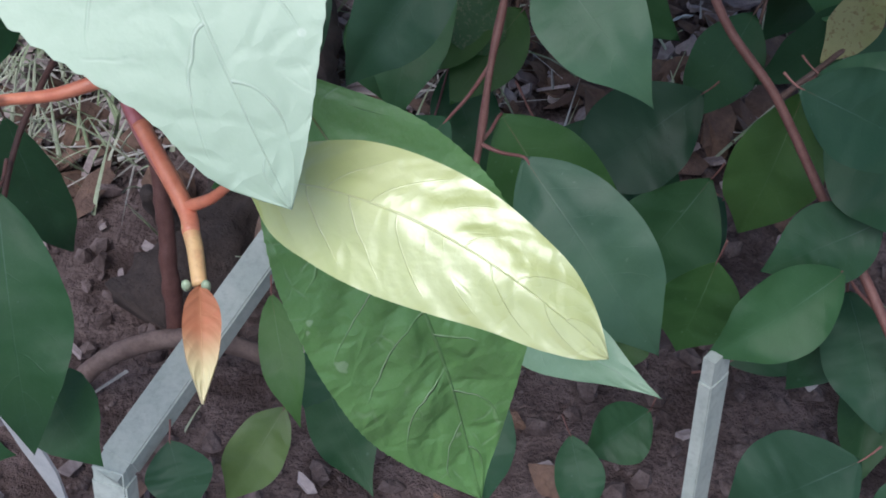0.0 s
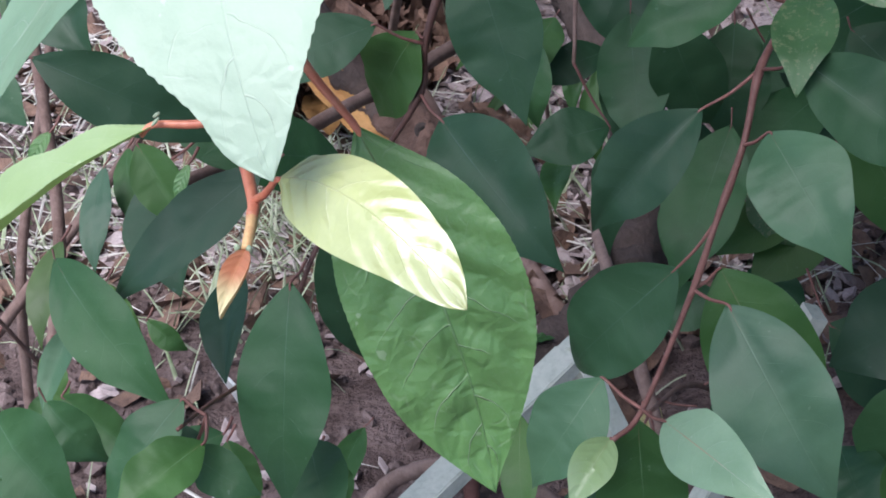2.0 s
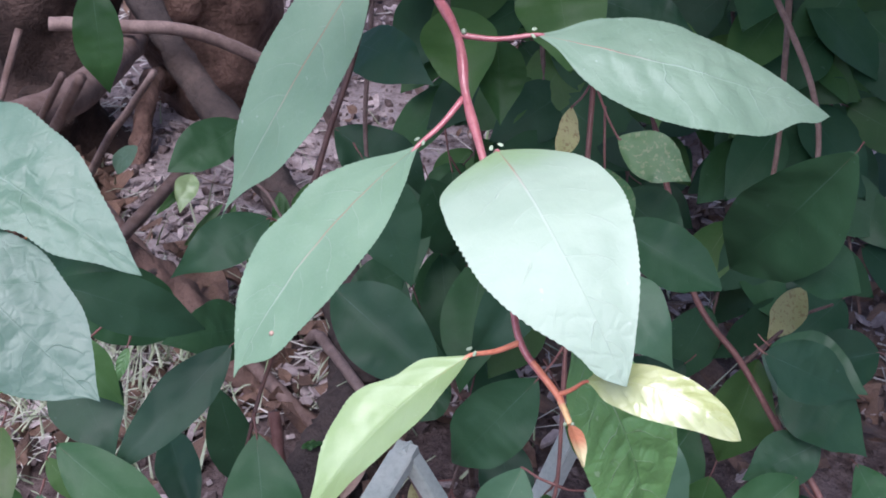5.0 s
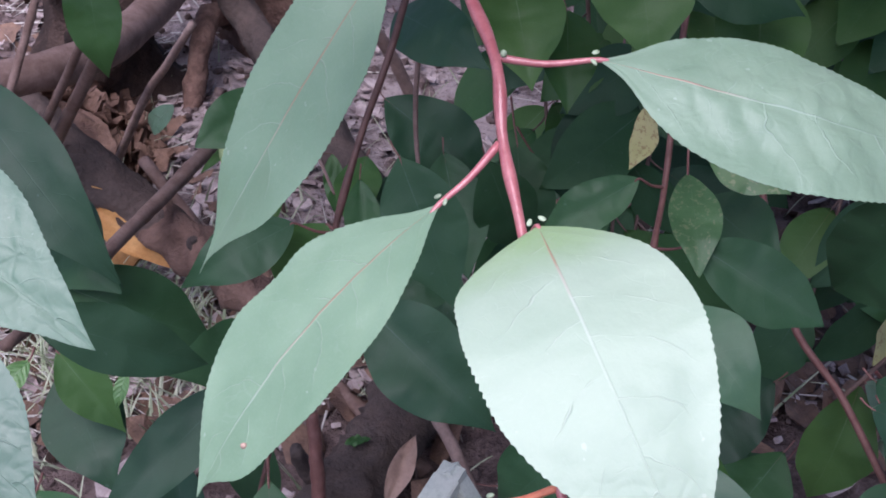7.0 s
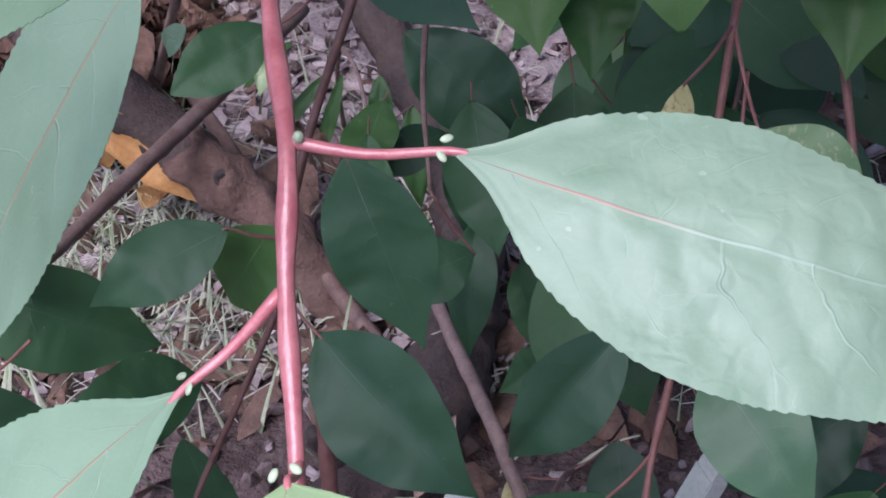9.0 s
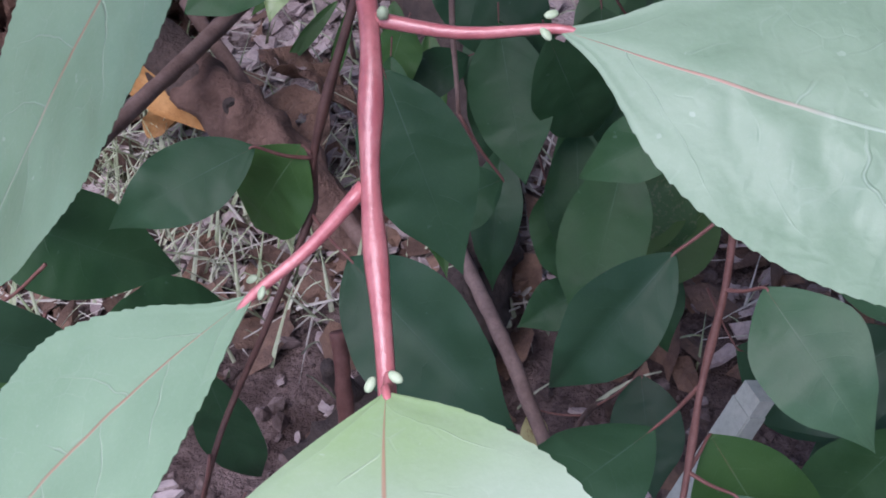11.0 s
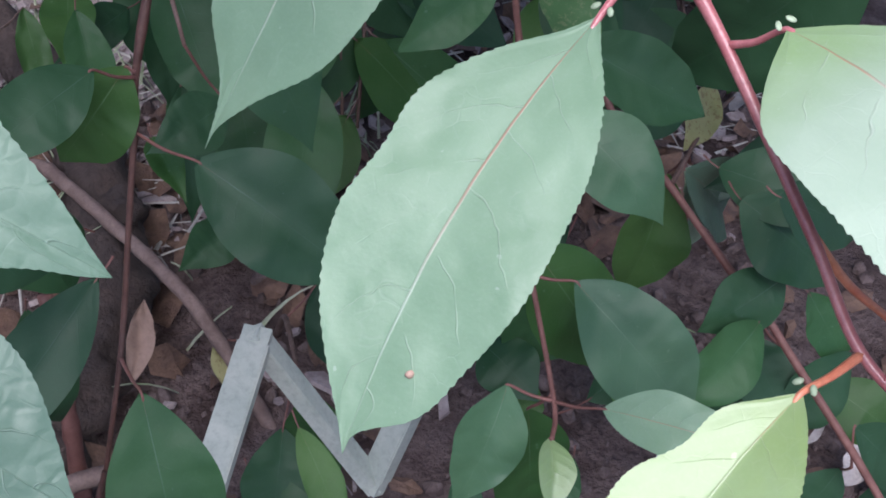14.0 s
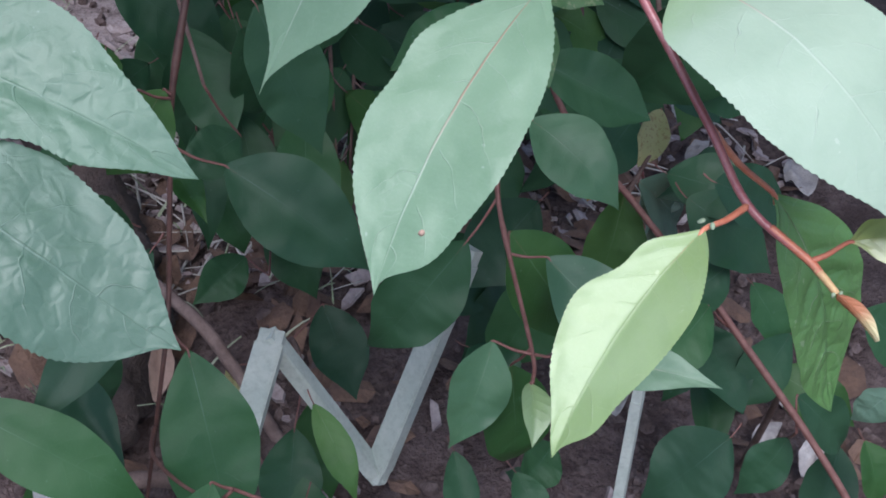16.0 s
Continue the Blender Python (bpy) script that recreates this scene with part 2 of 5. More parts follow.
DRY_LEAF = plain("dry_leaf", (0.13, 0.08, 0.065), (0.28, 0.17, 0.12), 0.7, 40, 0.9, 0.002)
ORANGE_LEAF = plain("orange_leaf", (0.36, 0.17, 0.05), (0.48, 0.27, 0.10), 0.6, 40, 0.7, 0.0015)
STRAW = plain("straw", (0.44, 0.41, 0.37), (0.68, 0.65, 0.60), 0.7, 30, 0.4, 0.0005)
GRASS = plain("grass", (0.24, 0.31, 0.16), (0.52, 0.54, 0.42), 0.5, 30, 0.3, 0.0005)
CHIP = plain("bark_chip", (0.24, 0.185, 0.185), (0.52, 0.44, 0.43), 0.8, 50, 0.5, 0.001)
DEAD_LEAF = plain("dead_leaf", (0.10, 0.055, 0.042), (0.23, 0.14, 0.10), 0.6, 30, 1.0, 0.003)
TAN = plain("tan_husk", (0.36, 0.24, 0.19), (0.48, 0.33, 0.26), 0.6, 40, 0.4, 0.001)
PALE_LEAF = plain("bleached_leaf", (0.36, 0.32, 0.31), (0.56, 0.52, 0.50), 0.7, 60, 0.6, 0.001)
INK = plain("dark_ink", (0.03, 0.03, 0.035), (0.05, 0.05, 0.05), 0.6, 40, 0.1, 0.0002)
LOG = plain("weathered_wood", (0.055, 0.045, 0.043), (0.115, 0.085, 0.075), 0.85, 18, 0.9, 0.003, 0.2, 240)
LUMP = plain("soil_lump", (0.105, 0.075, 0.070), (0.29, 0.22, 0.21), 0.95, 60, 0.8, 0.002, 0.15)


def soil_material():
    m = Nodes("soil", 0.95, 0.15)
    big, mid, fine = m.noise(2.2, 4.0), m.noise(28.0, 6.0, 0.7), m.noise(240.0, 4.0, 0.7)
    col = m.mix(m.range(mid, 0.35, 0.65), (0.095, 0.066, 0.061), (0.25, 0.185, 0.175))
    col = m.mix(m.range(big, 0.45, 0.65, 0.0, 0.5), col, (0.12, 0.085, 0.080))
    # dry: sunlight on the soil by the trunk, painted as a paler patch
    away = m.add("VectorMath")
    away.operation = "DISTANCE"
    m.put(away.inputs[0], m.coord())
    m.put(away.inputs[1], (-0.15, 0.83, 0.0))
    dry = m.range(m.math("MULTIPLY_ADD", m.noise(9.0, 3.0), 0.22, away.outputs[1]), 0.27, 0.50, 1.0, 0.0)
    col = m.mix(m.math("MULTIPLY", dry, m.range(mid, 0.3, 0.55)), col, (0.47, 0.39, 0.385))
    col = m.mix(m.range(fine, 0.5, 0.72, 0.0, 0.6), col, (0.05, 0.034, 0.032))
    m.put(m.bsdf.inputs["Base Color"], col)
    m.bump(m.math("ADD", m.math("MULTIPLY", mid, 1.0), m.math("MULTIPLY", fine, 0.5)), 1.0, 0.012)
    return m.mat


SOIL = soil_material()


# ---- building helpers ----
def part(name, bm, material, parent=None, label="", smooth=True):
    """Links a bmesh, given in world places, as one mesh object under a thing or a part."""
    mesh = bpy.data.meshes.new(name)
    if parent is not None:
        top = parent
        shift = Vector()
        while top is not None:
            shift += Vector(top.location)
            top = top.parent
        bmesh.ops.translate(bm, verts=bm.verts, vec=-shift)
    bm.to_mesh(mesh)
    bm.free()
    for mat in material if isinstance(material, (list, tuple)) else (material,):
        mesh.materials.append(mat)
    if smooth:
        mesh.polygons.foreach_set("use_smooth", [True] * len(mesh.polygons))
    ob = new(name, mesh)
    ob.parent = parent
    return tagged(ob, label=label)


def thing(name, place, label, category, group="", kind=""):
    ob = new(name)
    ob.empty_display_size = 0.02
    ob.location = place
    return tagged(ob, label, category, group, kind)


def spline(points, steps):
    """A smooth line through the points."""
    p = [Vector(q) for q in points]
    p = [2 * p[0] - p[1]] + p + [2 * p[-1] - p[-2]]
    out = []
    for i in range(1, len(p) - 2):
        for k in range(steps):
            t = k / steps
            out.append(0.5 * ((2 * p[i]) + (p[i + 1] - p[i - 1]) * t + (2 * p[i - 1] - 5 * p[i] + 4 * p[i + 1] - p[i + 2]) * t * t
                              + (3 * p[i] - p[i - 1] - 3 * p[i + 1] + p[i + 2]) * t**3))
    return out + [p[-2]]


def tube(points, r0, r1, seg=8, steps=6, knobs=(), rough=0.0, bm=None):
    """A tapered, closed tube along a smooth line; knobs: places along it (0 to 1) where it swells; rough: unevenness of its girth."""
    bm = bm or bmesh.new()
    line = spline(points, steps)
    n, rings, side = len(line), [], None
    for i, p in enumerate(line):
        t = i / (n - 1)
        way = (line[min(i + 1, n - 1)] - line[max(i - 1, 0)]).normalized()
        side = (side - way * side.dot(way)).normalized() if side else way.orthogonal().normalized()
        up = way.cross(side)
        r = r0 + (r1 - r0) * t
        r *= 1 + sum(0.35 * math.exp(-(((t - k) * n / 2.0) ** 2)) for k in knobs)
        ring = []
        for k in range(seg):
            a = 2 * math.pi * k / seg
            d = side * math.cos(a) + up * math.sin(a)
            rr = r * (1 + rough * noise.noise((p + d * r) * (1.2 / max(r0, 1e-4)))) if rough else r
            ring.append(bm.verts.new(p + d * rr))
        rings.append(ring)
    for a, b in zip(rings, rings[1:]):
        for k in range(seg):
            bm.faces.new((a[k], a[(k + 1) % seg], b[(k + 1) % seg], b[k]))
    bm.faces.new(rings[0][::-1])
    bm.faces.new(rings[-1])
    return bm


def blob(place, size, turn=None, rough=0.15, level=2, bm=None):
    bm = bm or bmesh.new()
    made = bmesh.ops.create_icosphere(bm, subdivisions=level, radius=1.0)
    m = Matrix.Translation(place) @ (turn or Matrix.Identity(4)) @ Matrix.Diagonal((*size, 1))
    for v in made["verts"]:
        v.co *= 1 + rough * noise.noise(v.co * 2 + Vector(place) * 300)
        v.co = m @ v.co
    return bm


STATIONS = (0.0, 0.06, 0.15, 0.30, 0.45, 0.60, 0.75, 0.88, 0.96, 1.0)


def eased(values, s):
    """A smooth curve through values at the stations of a leaf."""
    k = STATIONS
    gap = [k[i + 1] - k[i] for i in range(len(k) - 1)]
    rise = [(values[i + 1] - values[i]) / gap[i] for i in range(len(gap))]
    slope = [rise[0]] + [(rise[i] * gap[i + 1] + rise[i + 1] * gap[i]) / (gap[i] + gap[i + 1]) for i in range(len(gap) - 1)] + [rise[-1]]
    i = max(j for j in range(len(gap)) if s >= k[j])
    t = (s - k[i]) / gap[i]
    return (2 * t**3 - 3 * t**2 + 1) * values[i] + (t**3 - 2 * t**2 + t) * gap[i] * slope[i] + (3 * t**2 - 2 * t**3) * values[i + 1] + (t**3 - t**2) * gap[i] * slope[i + 1]


def blade(base, tip, width, face, bend=0.06, fold=0.12, peak=0.44, teeth=0, wave=0.05, twist=0.0, rows=26, cols=8, nick=(), curl=0.0, thick=0.00022, keen=0.82, drip=0.25, uneven=0.07, left=None, right=None, sway=0.0, pucker=0.0, bite=0.00085):
    """A leaf blade from base to tip. face: roughly where its upper side looks; bend: how far the midrib arches to the upper side; fold: how
    far both halves rise from it; peak: where it is widest; teeth: notches on each edge; nick: (place, side, depth) dents in the edge;
    curl: how far the tip turns down; drip: how drawn-out the tip is; uneven: how much its outline wavers;
    left, right: its half-widths in millimetres at the stations of STATIONS, in place of peak and the like; sway: how far the midrib bows sideways; pucker: how far the skin
    bulges between the side veins; bite: how deep the teeth are."""
    base, tip = Vector(base), Vector(tip)
    axis = tip - base
    size = axis.length
    a = axis / size
    n = Vector(face)
    n = (n - a * n.dot(a)).normalized()
    side = a.cross(n)
    q = peak / (1 - peak)
    pa = keen
    pb = pa / q
    top = (peak**pa) * ((1 - peak) ** pb)
    bm = bmesh.new()
    uv = bm.loops.layers.uv.new("UVMap")
    half, where, place = width / 2, {}, []
    seed = Vector(base) * 37
    for i in range(rows + 1):
        s = i / rows
        h = half * (s**pa) * ((1 - s) ** pb) / top
        h *= 1 - drip * max(0.0, (s - 0.72) / 0.28) ** 0.8 * (1 - 0.3 * s)
        h = max(h, half * 0.028 * (1 - s))
        line = []
        for j in range(cols + 1):
            v = 2 * j / cols - 1
            hh = h * (1 + uneven * abs(v) * noise.noise(seed + Vector((s * 3.4, 5.0 if v > 0 else 9.0, 1.0))))
            if left:
                hh = max(0.0003 * (1 - s), eased((0.0, *(right if v > 0 else left), 0.0), s) * 0.001)
            if teeth and abs(v) > 0.8:
                k = s * teeth + 0.3 * v + 0.5 * noise.noise(seed + Vector((s * 14, v, 0)))
                saw = (k % 1.0) if k % 1.0 < 0.78 else (1 - k % 1.0) * 3.5
                hh += bite * (saw - 0.45) * min(1, 6 * s * (1 - s)) * (abs(v) - 0.8) * 5 * (0.55 + 0.6 * noise.noise(seed + Vector((s * 9, 7.0, v)))) * min(1.0, size / 0.07)
            for at, sd, deep in nick:
                if v * sd > 0:
                    hh *= 1 - deep * math.exp(-(((s - at) / 0.06) ** 2)) * abs(v)
            up = bend * size * 4 * s * (1 - s) + fold * abs(v) * hh - 0.10 * fold * hh * v * v
            full = min(1.0, hh / half * 1.3)
            up += full * wave * half * noise.noise(seed + Vector((s * 5.0, v * 1.6, 0.0))) * (0.3 + abs(v)) * math.sin(math.pi * s) ** 0.5
            up += full * 0.25 * wave * half * noise.noise(seed + Vector((s * 19.0, v * 6.0, 3.0))) * math.sin(math.pi * s) ** 0.5
            up -= curl * size * max(0.0, s - 0.7) ** 2 * 4
            if pucker:
                rib = (s - 0.2 * abs(v) ** 1.5) * 7.5 + (0.4 if v > 0 else 0.0) + 0.5 * noise.noise(seed + Vector((s * 4, v, 2.0)))
                up += full * pucker * half * (abs(math.sin(math.pi * rib)) ** 0.7 * min(1.0, 5 * abs(v)) * (1.15 - abs(v)) + 0.5 * noise.noise(seed + Vector((s * 11, v * 4, 8.0)))) * min(1, 5 * s * (1 - s))
            t = twist * (s - 0.3)
            line.append(base + axis * s + (side * math.cos(t) + n * math.sin(t)) * v * hh + side * sway * size * 4 * s * (1 - s) + n * up)
        place.append(line)
    top_v = [[bm.verts.new(p) for p in line] for line in place]
    low_v = [[top_v[i][j] if i in (0, rows) else bm.verts.new(p - n * thick * (0.5 if j in (0, cols) else 1.0)) for j, p in enumerate(line)] for i, line in enumerate(place)]
    for grid, flip in ((top_v, False), (low_v, True)):
        for i in range(rows):
            for j in range(cols):
                f = [grid[i][j], grid[i + 1][j], grid[i + 1][j + 1], grid[i][j + 1]]
                uvs = [(i, j), (i + 1, j), (i + 1, j + 1), (i, j + 1)]
                if flip:
                    f, uvs = f[::-1], uvs[::-1]
                face_ = bm.faces.new(f)
                for loop, (p, r) in zip(face_.loops, uvs):
                    loop[uv].uv = (p / rows, r / cols)
    for j in (0, cols):
        for i in range(rows):
            f = [q for q in (top_v[i][j], top_v[i + 1][j], low_v[i + 1][j], low_v[i][j])]
            f = list(dict.fromkeys(f if j else f[::-1]))
            rim = bm.faces.new(f)
            for loop in rim.loops:
                loop[uv].uv = (i / rows, j / cols)
            for e in rim.edges:
                e.smooth = False
    bm.normal_update()
    return bm


def leaf(parent, base, tip, width, face, material, node=None, stalk=STEM_RED, r=0.0009, label="", glands=False, **shape):
    """One leaf as a part, with its stalk from the node as a part of it."""
    if "bend" not in shape:
        r_ = random.Random(round(sum(base) * 1e5))
        shape = dict(bend=0.01 + 0.10 * r_.random(), curl=0.45 * r_.random() ** 2, twist=r_.gauss(0, 0.22), **shape)
        shape.setdefault("fold", 0.05 + 0.35 * r_.random() ** 1.5)
        shape.setdefault("peak", 0.40 + 0.1 * r_.random())
    ob = part("leaf", blade(base, tip, width, face, **shape), material, parent, label)
    b, t = Vector(base), Vector(tip)
    if node is not None:
        nd = Vector(node)
        if (nd - b).length > 0.04:
            nd = b + (nd - b).normalized() * 0.003 - (t - b).normalized() * 0.006
            r *= 0.6
        mid = (nd + b) / 2 - Vector((0, 0, 1)) * (nd - b).length * 0.06
        part("leaf_stalk", tube([nd, mid, b, b + (t - b) * 0.05], r * 1.15, r * 0.55, 7, 4), stalk, ob)
    if glands:
        n = Vector(face).normalized()
        side = (t - b).normalized().cross(n).normalized()
        for k in (-1, 1):
            g = b + side * k * 0.0014 + n * 0.0006 - (t - b).normalized() * 0.001
            turn = Matrix((((t - b).normalized() * 0.8 + side * k * 0.6).normalized(), (side - (t - b).normalized() * 0.75 * k).normalized(), n)).transposed().to_4x4()
            part("stipule", blob(g, (0.0010, 0.0006, 0.0003), turn, level=2, rough=0.1), GLAND, ob, "tiny pale oval leaflet at the leaf base")
    return ob


CAM = Vector((0.0, -1.0, 0.75))  # where most leaves turn their upper side: the open side of the shrub


# ---- ground ----
def height(x, y):
    """The ground's height: uneven trodden soil."""
    p = Vector((x, y, 0))
    near = 1 / (1 + (p.length / 3) ** 2)
    return near * (0.018 * noise.noise(p * 3.1) + 0.008 * noise.noise(p * 11 + Vector((5, 0, 0))) + 0.004 * noise.noise(p * 34))


def build_ground():
    bm = bmesh.new()

    def axis(lo, hi, step):
        near = list(np.arange(lo, hi + step / 2, step))
        far = [0.15 * 1.55**k for k in range(1, 19)]
        return [lo - d for d in reversed(far)] + near + [hi + d for d in far]

    xs, ys = axis(-0.9, 0.9, 0.016), axis(-0.2, 1.5, 0.016)
    grid = [[bm.verts.new((x, y, height(x, y))) for x in xs] for y in ys]
    for j in range(len(ys) - 1):
        for i in range(len(xs) - 1):
            bm.faces.new((grid[j][i], grid[j][i + 1], grid[j + 1][i + 1], grid[j + 1][i]))
    return tagged(part("ground", bm, SOIL), "pinkish brown crumbly bare soil under the shrub", "ground", kind="structure")


build_ground()
rnd = random.Random(4)


def scattered(name, count, make, material, label, category, seed=1):
    """Many small pieces in one mesh."""
    r, verts, faces = random.Random(seed), [], []
    for _ in range(count):
        v, f = make(r)
        faces += [tuple(len(verts) + i for i in q) for q in f]
        verts += v
    mesh = bpy.data.meshes.new(name)
    mesh.from_pydata(verts, [], faces)
    mesh.materials.append(material)
    return tagged(new(name, mesh), label, category, kind="stuff")


ICO = bmesh.new()
bmesh.ops.create_icosphere(ICO, subdivisions=1, radius=1)
ICO_V, ICO_F = [v.co.copy() for v in ICO.verts], [tuple(v.index for v in f.verts) for f in ICO.faces]
ICO.free()


def spot(r):
    """A place on the ground, denser where the walk passes close."""
    y = 0.05 + 1.35 * r.random() ** 1.3
    return (r.random() - 0.5) * (0.75 + 0.8 * y) - 0.05, y


def lump(r):
    x, y = spot(r)
    size = 0.0018 + 0.006 * r.random() ** 3
    turn = Euler((r.random() * 6, r.random() * 6, r.random() * 6)).to_matrix()
    flat = Vector((1, 0.5 + 0.5 * r.random(), 0.45 + 0.4 * r.random()))
    at = Vector((x, y, height(x, y) + size * 0.2))
    return [at + turn @ Vector((c.x * flat.x, c.y * flat.y, c.z * flat.z)) * size * (0.75 + 0.5 * r.random()) for c in ICO_V], ICO_F


def strip(at, way, rise, length, width, bend, lean):
    """A grass blade or straw: a narrow folded strip."""
    side = Vector((-way.y, way.x, 0)) * width
    out, faces = [], []
    for k in range(5):
        t = k / 4
        p = at + way * length * t * lean + Vector((0, 0, 1)) * length * (rise * t - bend * t * t)
        w = side * (1 - t * 0.9)
        out += [p - w, p + Vector((0, 0, width * 0.5)), p + w]
    for k in range(4):
        a = 3 * k
        faces += [(a, a + 1, a + 4, a + 3), (a + 1, a + 2, a + 5, a + 4)]
    return out, faces


def straw(r):
    x, y = spot(r)
    if r.random() < 0.4:
        x = -0.12 - 0.5 * r.random() - 0.15 * y
    a = r.random() * 6.28
    if x > -0.14 and y < 0.45 and r.random() < 0.93:
        x -= 0.32
    if y < 0.42 and r.random() < 0.95:
        y += 0.36
    if -0.27 < x < 0.05 and y > 0.6 and r.random() < 0.7:
        x -= 0.34
    n = 0.02 + 0.07 * r.random()
    return strip(Vector((x, y, height(x, y) + 0.002 + 0.006 * r.random())), Vector((math.cos(a), math.sin(a), 0)), 0.15 * r.random(), n, 0.0006 + 0.0009 * r.random(), 0.12 * r.random(), 1)


def grass_blade(r):
    k = r.random()
    cx, cy, spread = ((-0.27, 0.50, 0.07), (-0.42, 0.60, 0.14), (-0.22, 0.47, 0.06), (-0.52, 0.42, 0.12), (0.02, 0.60, 0.12))[int(k * 4.99)]
    x, y = cx + r.gauss(0, spread), cy + r.gauss(0, spread)
    a = r.random() * 6.28
    n = 0.02 + 0.05 * r.random()
    return strip(Vector((x, y, height(x, y) - 0.002)), Vector((math.cos(a), math.sin(a), 0)), 0.9, n, 0.0009 + 0.0011 * r.random(), 0.5 * r.random(), 0.3 + 0.5 * r.random())


def crumb_leaf(r):
    x, y = spot(r)
    if y < 0.36 and r.random() < 0.8:
        y += 0.36
    if -0.27 < x < 0.05 and y > 0.56 and r.random() < 0.85:
        x -= 0.36
    a, n = r.random() * 6.28, 0.006 + 0.016 * r.random()
    m = Matrix.Translation((x, y, height(x, y) + 0.003 + 0.004 * r.random())) @ Euler((r.gauss(0, 0.5), r.gauss(0, 0.5), a)).to_matrix().to_4x4()
    edge = [m @ Vector((n * math.cos(q * 1.0472) * (0.7 + 0.5 * r.random()), n * 0.55 * math.sin(q * 1.0472) * (0.7 + 0.5 * r.random()), 0.002 * r.gauss(0, 1))) for q in range(6)]
    return edge + [m @ Vector((0, 0, 0.0015))], [(q, (q + 1) % 6, 6) for q in range(6)]


scattered("soil_lumps", 9000, lump, LUMP, "small pinkish brown lumps of dry soil on the ground", "soil", 1)


def chip(r):
    x, y = spot(r)
    if x > -0.12 and y < 0.45 and r.random() < 0.8:
        x -= 0.30
    if y < 0.42 and r.random() < 0.85:
        y += 0.38
    n = 0.003 + 0.009 * r.random() ** 2
    m = Matrix.Translation((x, y, height(x, y) + 0.002 + 0.003 * r.random())) @ Euler((r.gauss(0, 0.35), r.gauss(0, 0.35), r.random() * 6.28)).to_matrix().to_4x4()
    w = n * (0.25 + 0.4 * r.random())
    edge = [Vector((-n, -w * r.random(), 0)), Vector((-n * 0.3, -w, 0)), Vector((n, -w * r.random(), 0)), Vector((n * 0.5, w, 0)), Vector((-n * 0.6, w * (0.4 + 0.6 * r.random()), 0))]
    up = Vector((0, 0, 0.0006 + 0.0012 * r.random()))
    return [m @ (v + up) for v in edge] + [m @ (v * 1.05 - up) for v in edge], [(0, 1, 2, 3, 4)] + [(k, k + 5, (k + 1) % 5 + 5, (k + 1) % 5) for k in range(5)]


def heap(r):
    a, d = r.random() * 6.28, r.random() ** 0.6
    x, y = -0.370 + 0.11 * d * math.cos(a), 0.72 + 0.12 * d * math.sin(a)
    n = 0.010 + 0.022 * r.random()
    z = height(x, y) + 0.09 * (1 - d) * r.random() + 0.006
    m = Matrix.Translation((x, y, z)) @ Euler((r.gauss(0, 0.7), r.gauss(0, 0.7), r.random() * 6.28)).to_matrix().to_4x4()
    w = n * (0.2 + 0.5 * r.random())
    rows = [[m @ Vector((n * u, w * v * (1 - 0.6 * abs(u)), 0.3 * n * u * u + 0.25 * w * v * v + 0.001 * r.gauss(0, 1))) for v in (-1, 0, 1)] for u in (-1, -0.3, 0.4, 1)]
    return sum(rows, []), [(3 * i + k, 3 * i + k + 1, 3 * i + k + 4, 3 * i + k + 3) for i in range(3) for k in range(2)]


scattered("bark_litter", 800, heap, DEAD_LEAF, "heap of dark reddish bark shreds and dead leaves at the trunk", "litter", 8)
scattered("bark_chips", 4600, chip, CHIP, "pale pinkish flakes of bark and wood on the soil", "bark chips", 6)
scattered("straw", 2000, straw, STRAW, "pale dry straw and grass stalks lying on the soil", "straw", 2)
scattered("grass", 1500, grass_blade, GRASS, "thin green and yellowing grass blades growing from the soil", "grass", 3)
scattered("leaf_litter", 1600, crumb_leaf, DRY_LEAF, "torn scraps of dry brown leaves on the soil", "leaf litter", 5)


# ---- woody parts of the shrub ----
def limb(name, label, points, r0, r1, material=BARK, seg=12, rough=0.35, steps=8, category="branch"):
    ob = thing(name, points[0], label, category)
    part("wood", tube(points, r0, r1, seg, steps, rough=rough), material, ob)
    return ob


trunk = limb("shrub_trunk", "thick reddish brown trunk with mottled flaking bark", [(-0.185, 1.03, -0.03), (-0.20, 1.01, 0.10), (-0.185, 1.03, 0.25), (-0.20, 1.09, 0.50)], 0.072, 0.064, RED_BARK, seg=28, rough=0.4, category="trunk")
part("knot", blob((-0.225, 0.945, 0.13), (0.03, 0.02, 0.035), rough=0.5, level=3), RED_BARK, trunk)
part("side_limb", tube([(-0.235, 0.985, 0.02), (-0.245, 0.93, 0.05), (-0.25, 0.88, 0.035), (-0.255, 0.84, -0.01)], 0.012, 0.009, 12, 6, rough=0.4), RED_BARK, trunk)
trunk = limb("shrub_trunk", "gnarled dark brown trunk with rough knotted bark", [(-0.34, 0.90, -0.03), (-0.335, 0.885, 0.10), (-0.31, 0.89, 0.25), (-0.33, 0.94, 0.50)], 0.062, 0.045, seg=24, rough=0.6, category="trunk")
part("knot", blob((-0.33, 0.825, 0.06), (0.03, 0.02, 0.03), rough=0.5, level=3), BARK, trunk)
rot = limb("rotten_limb", "thick dead limb with dark bark, bare brown end and knot holes", [(-0.42, 0.64, 0.20), (-0.345, 0.585, 0.165), (-0.275, 0.547, 0.12), (-0.24, 0.535, 0.095), (-0.208, 0.521, 0.075)], 0.018, 0.016, LOG, 20, 0.3)
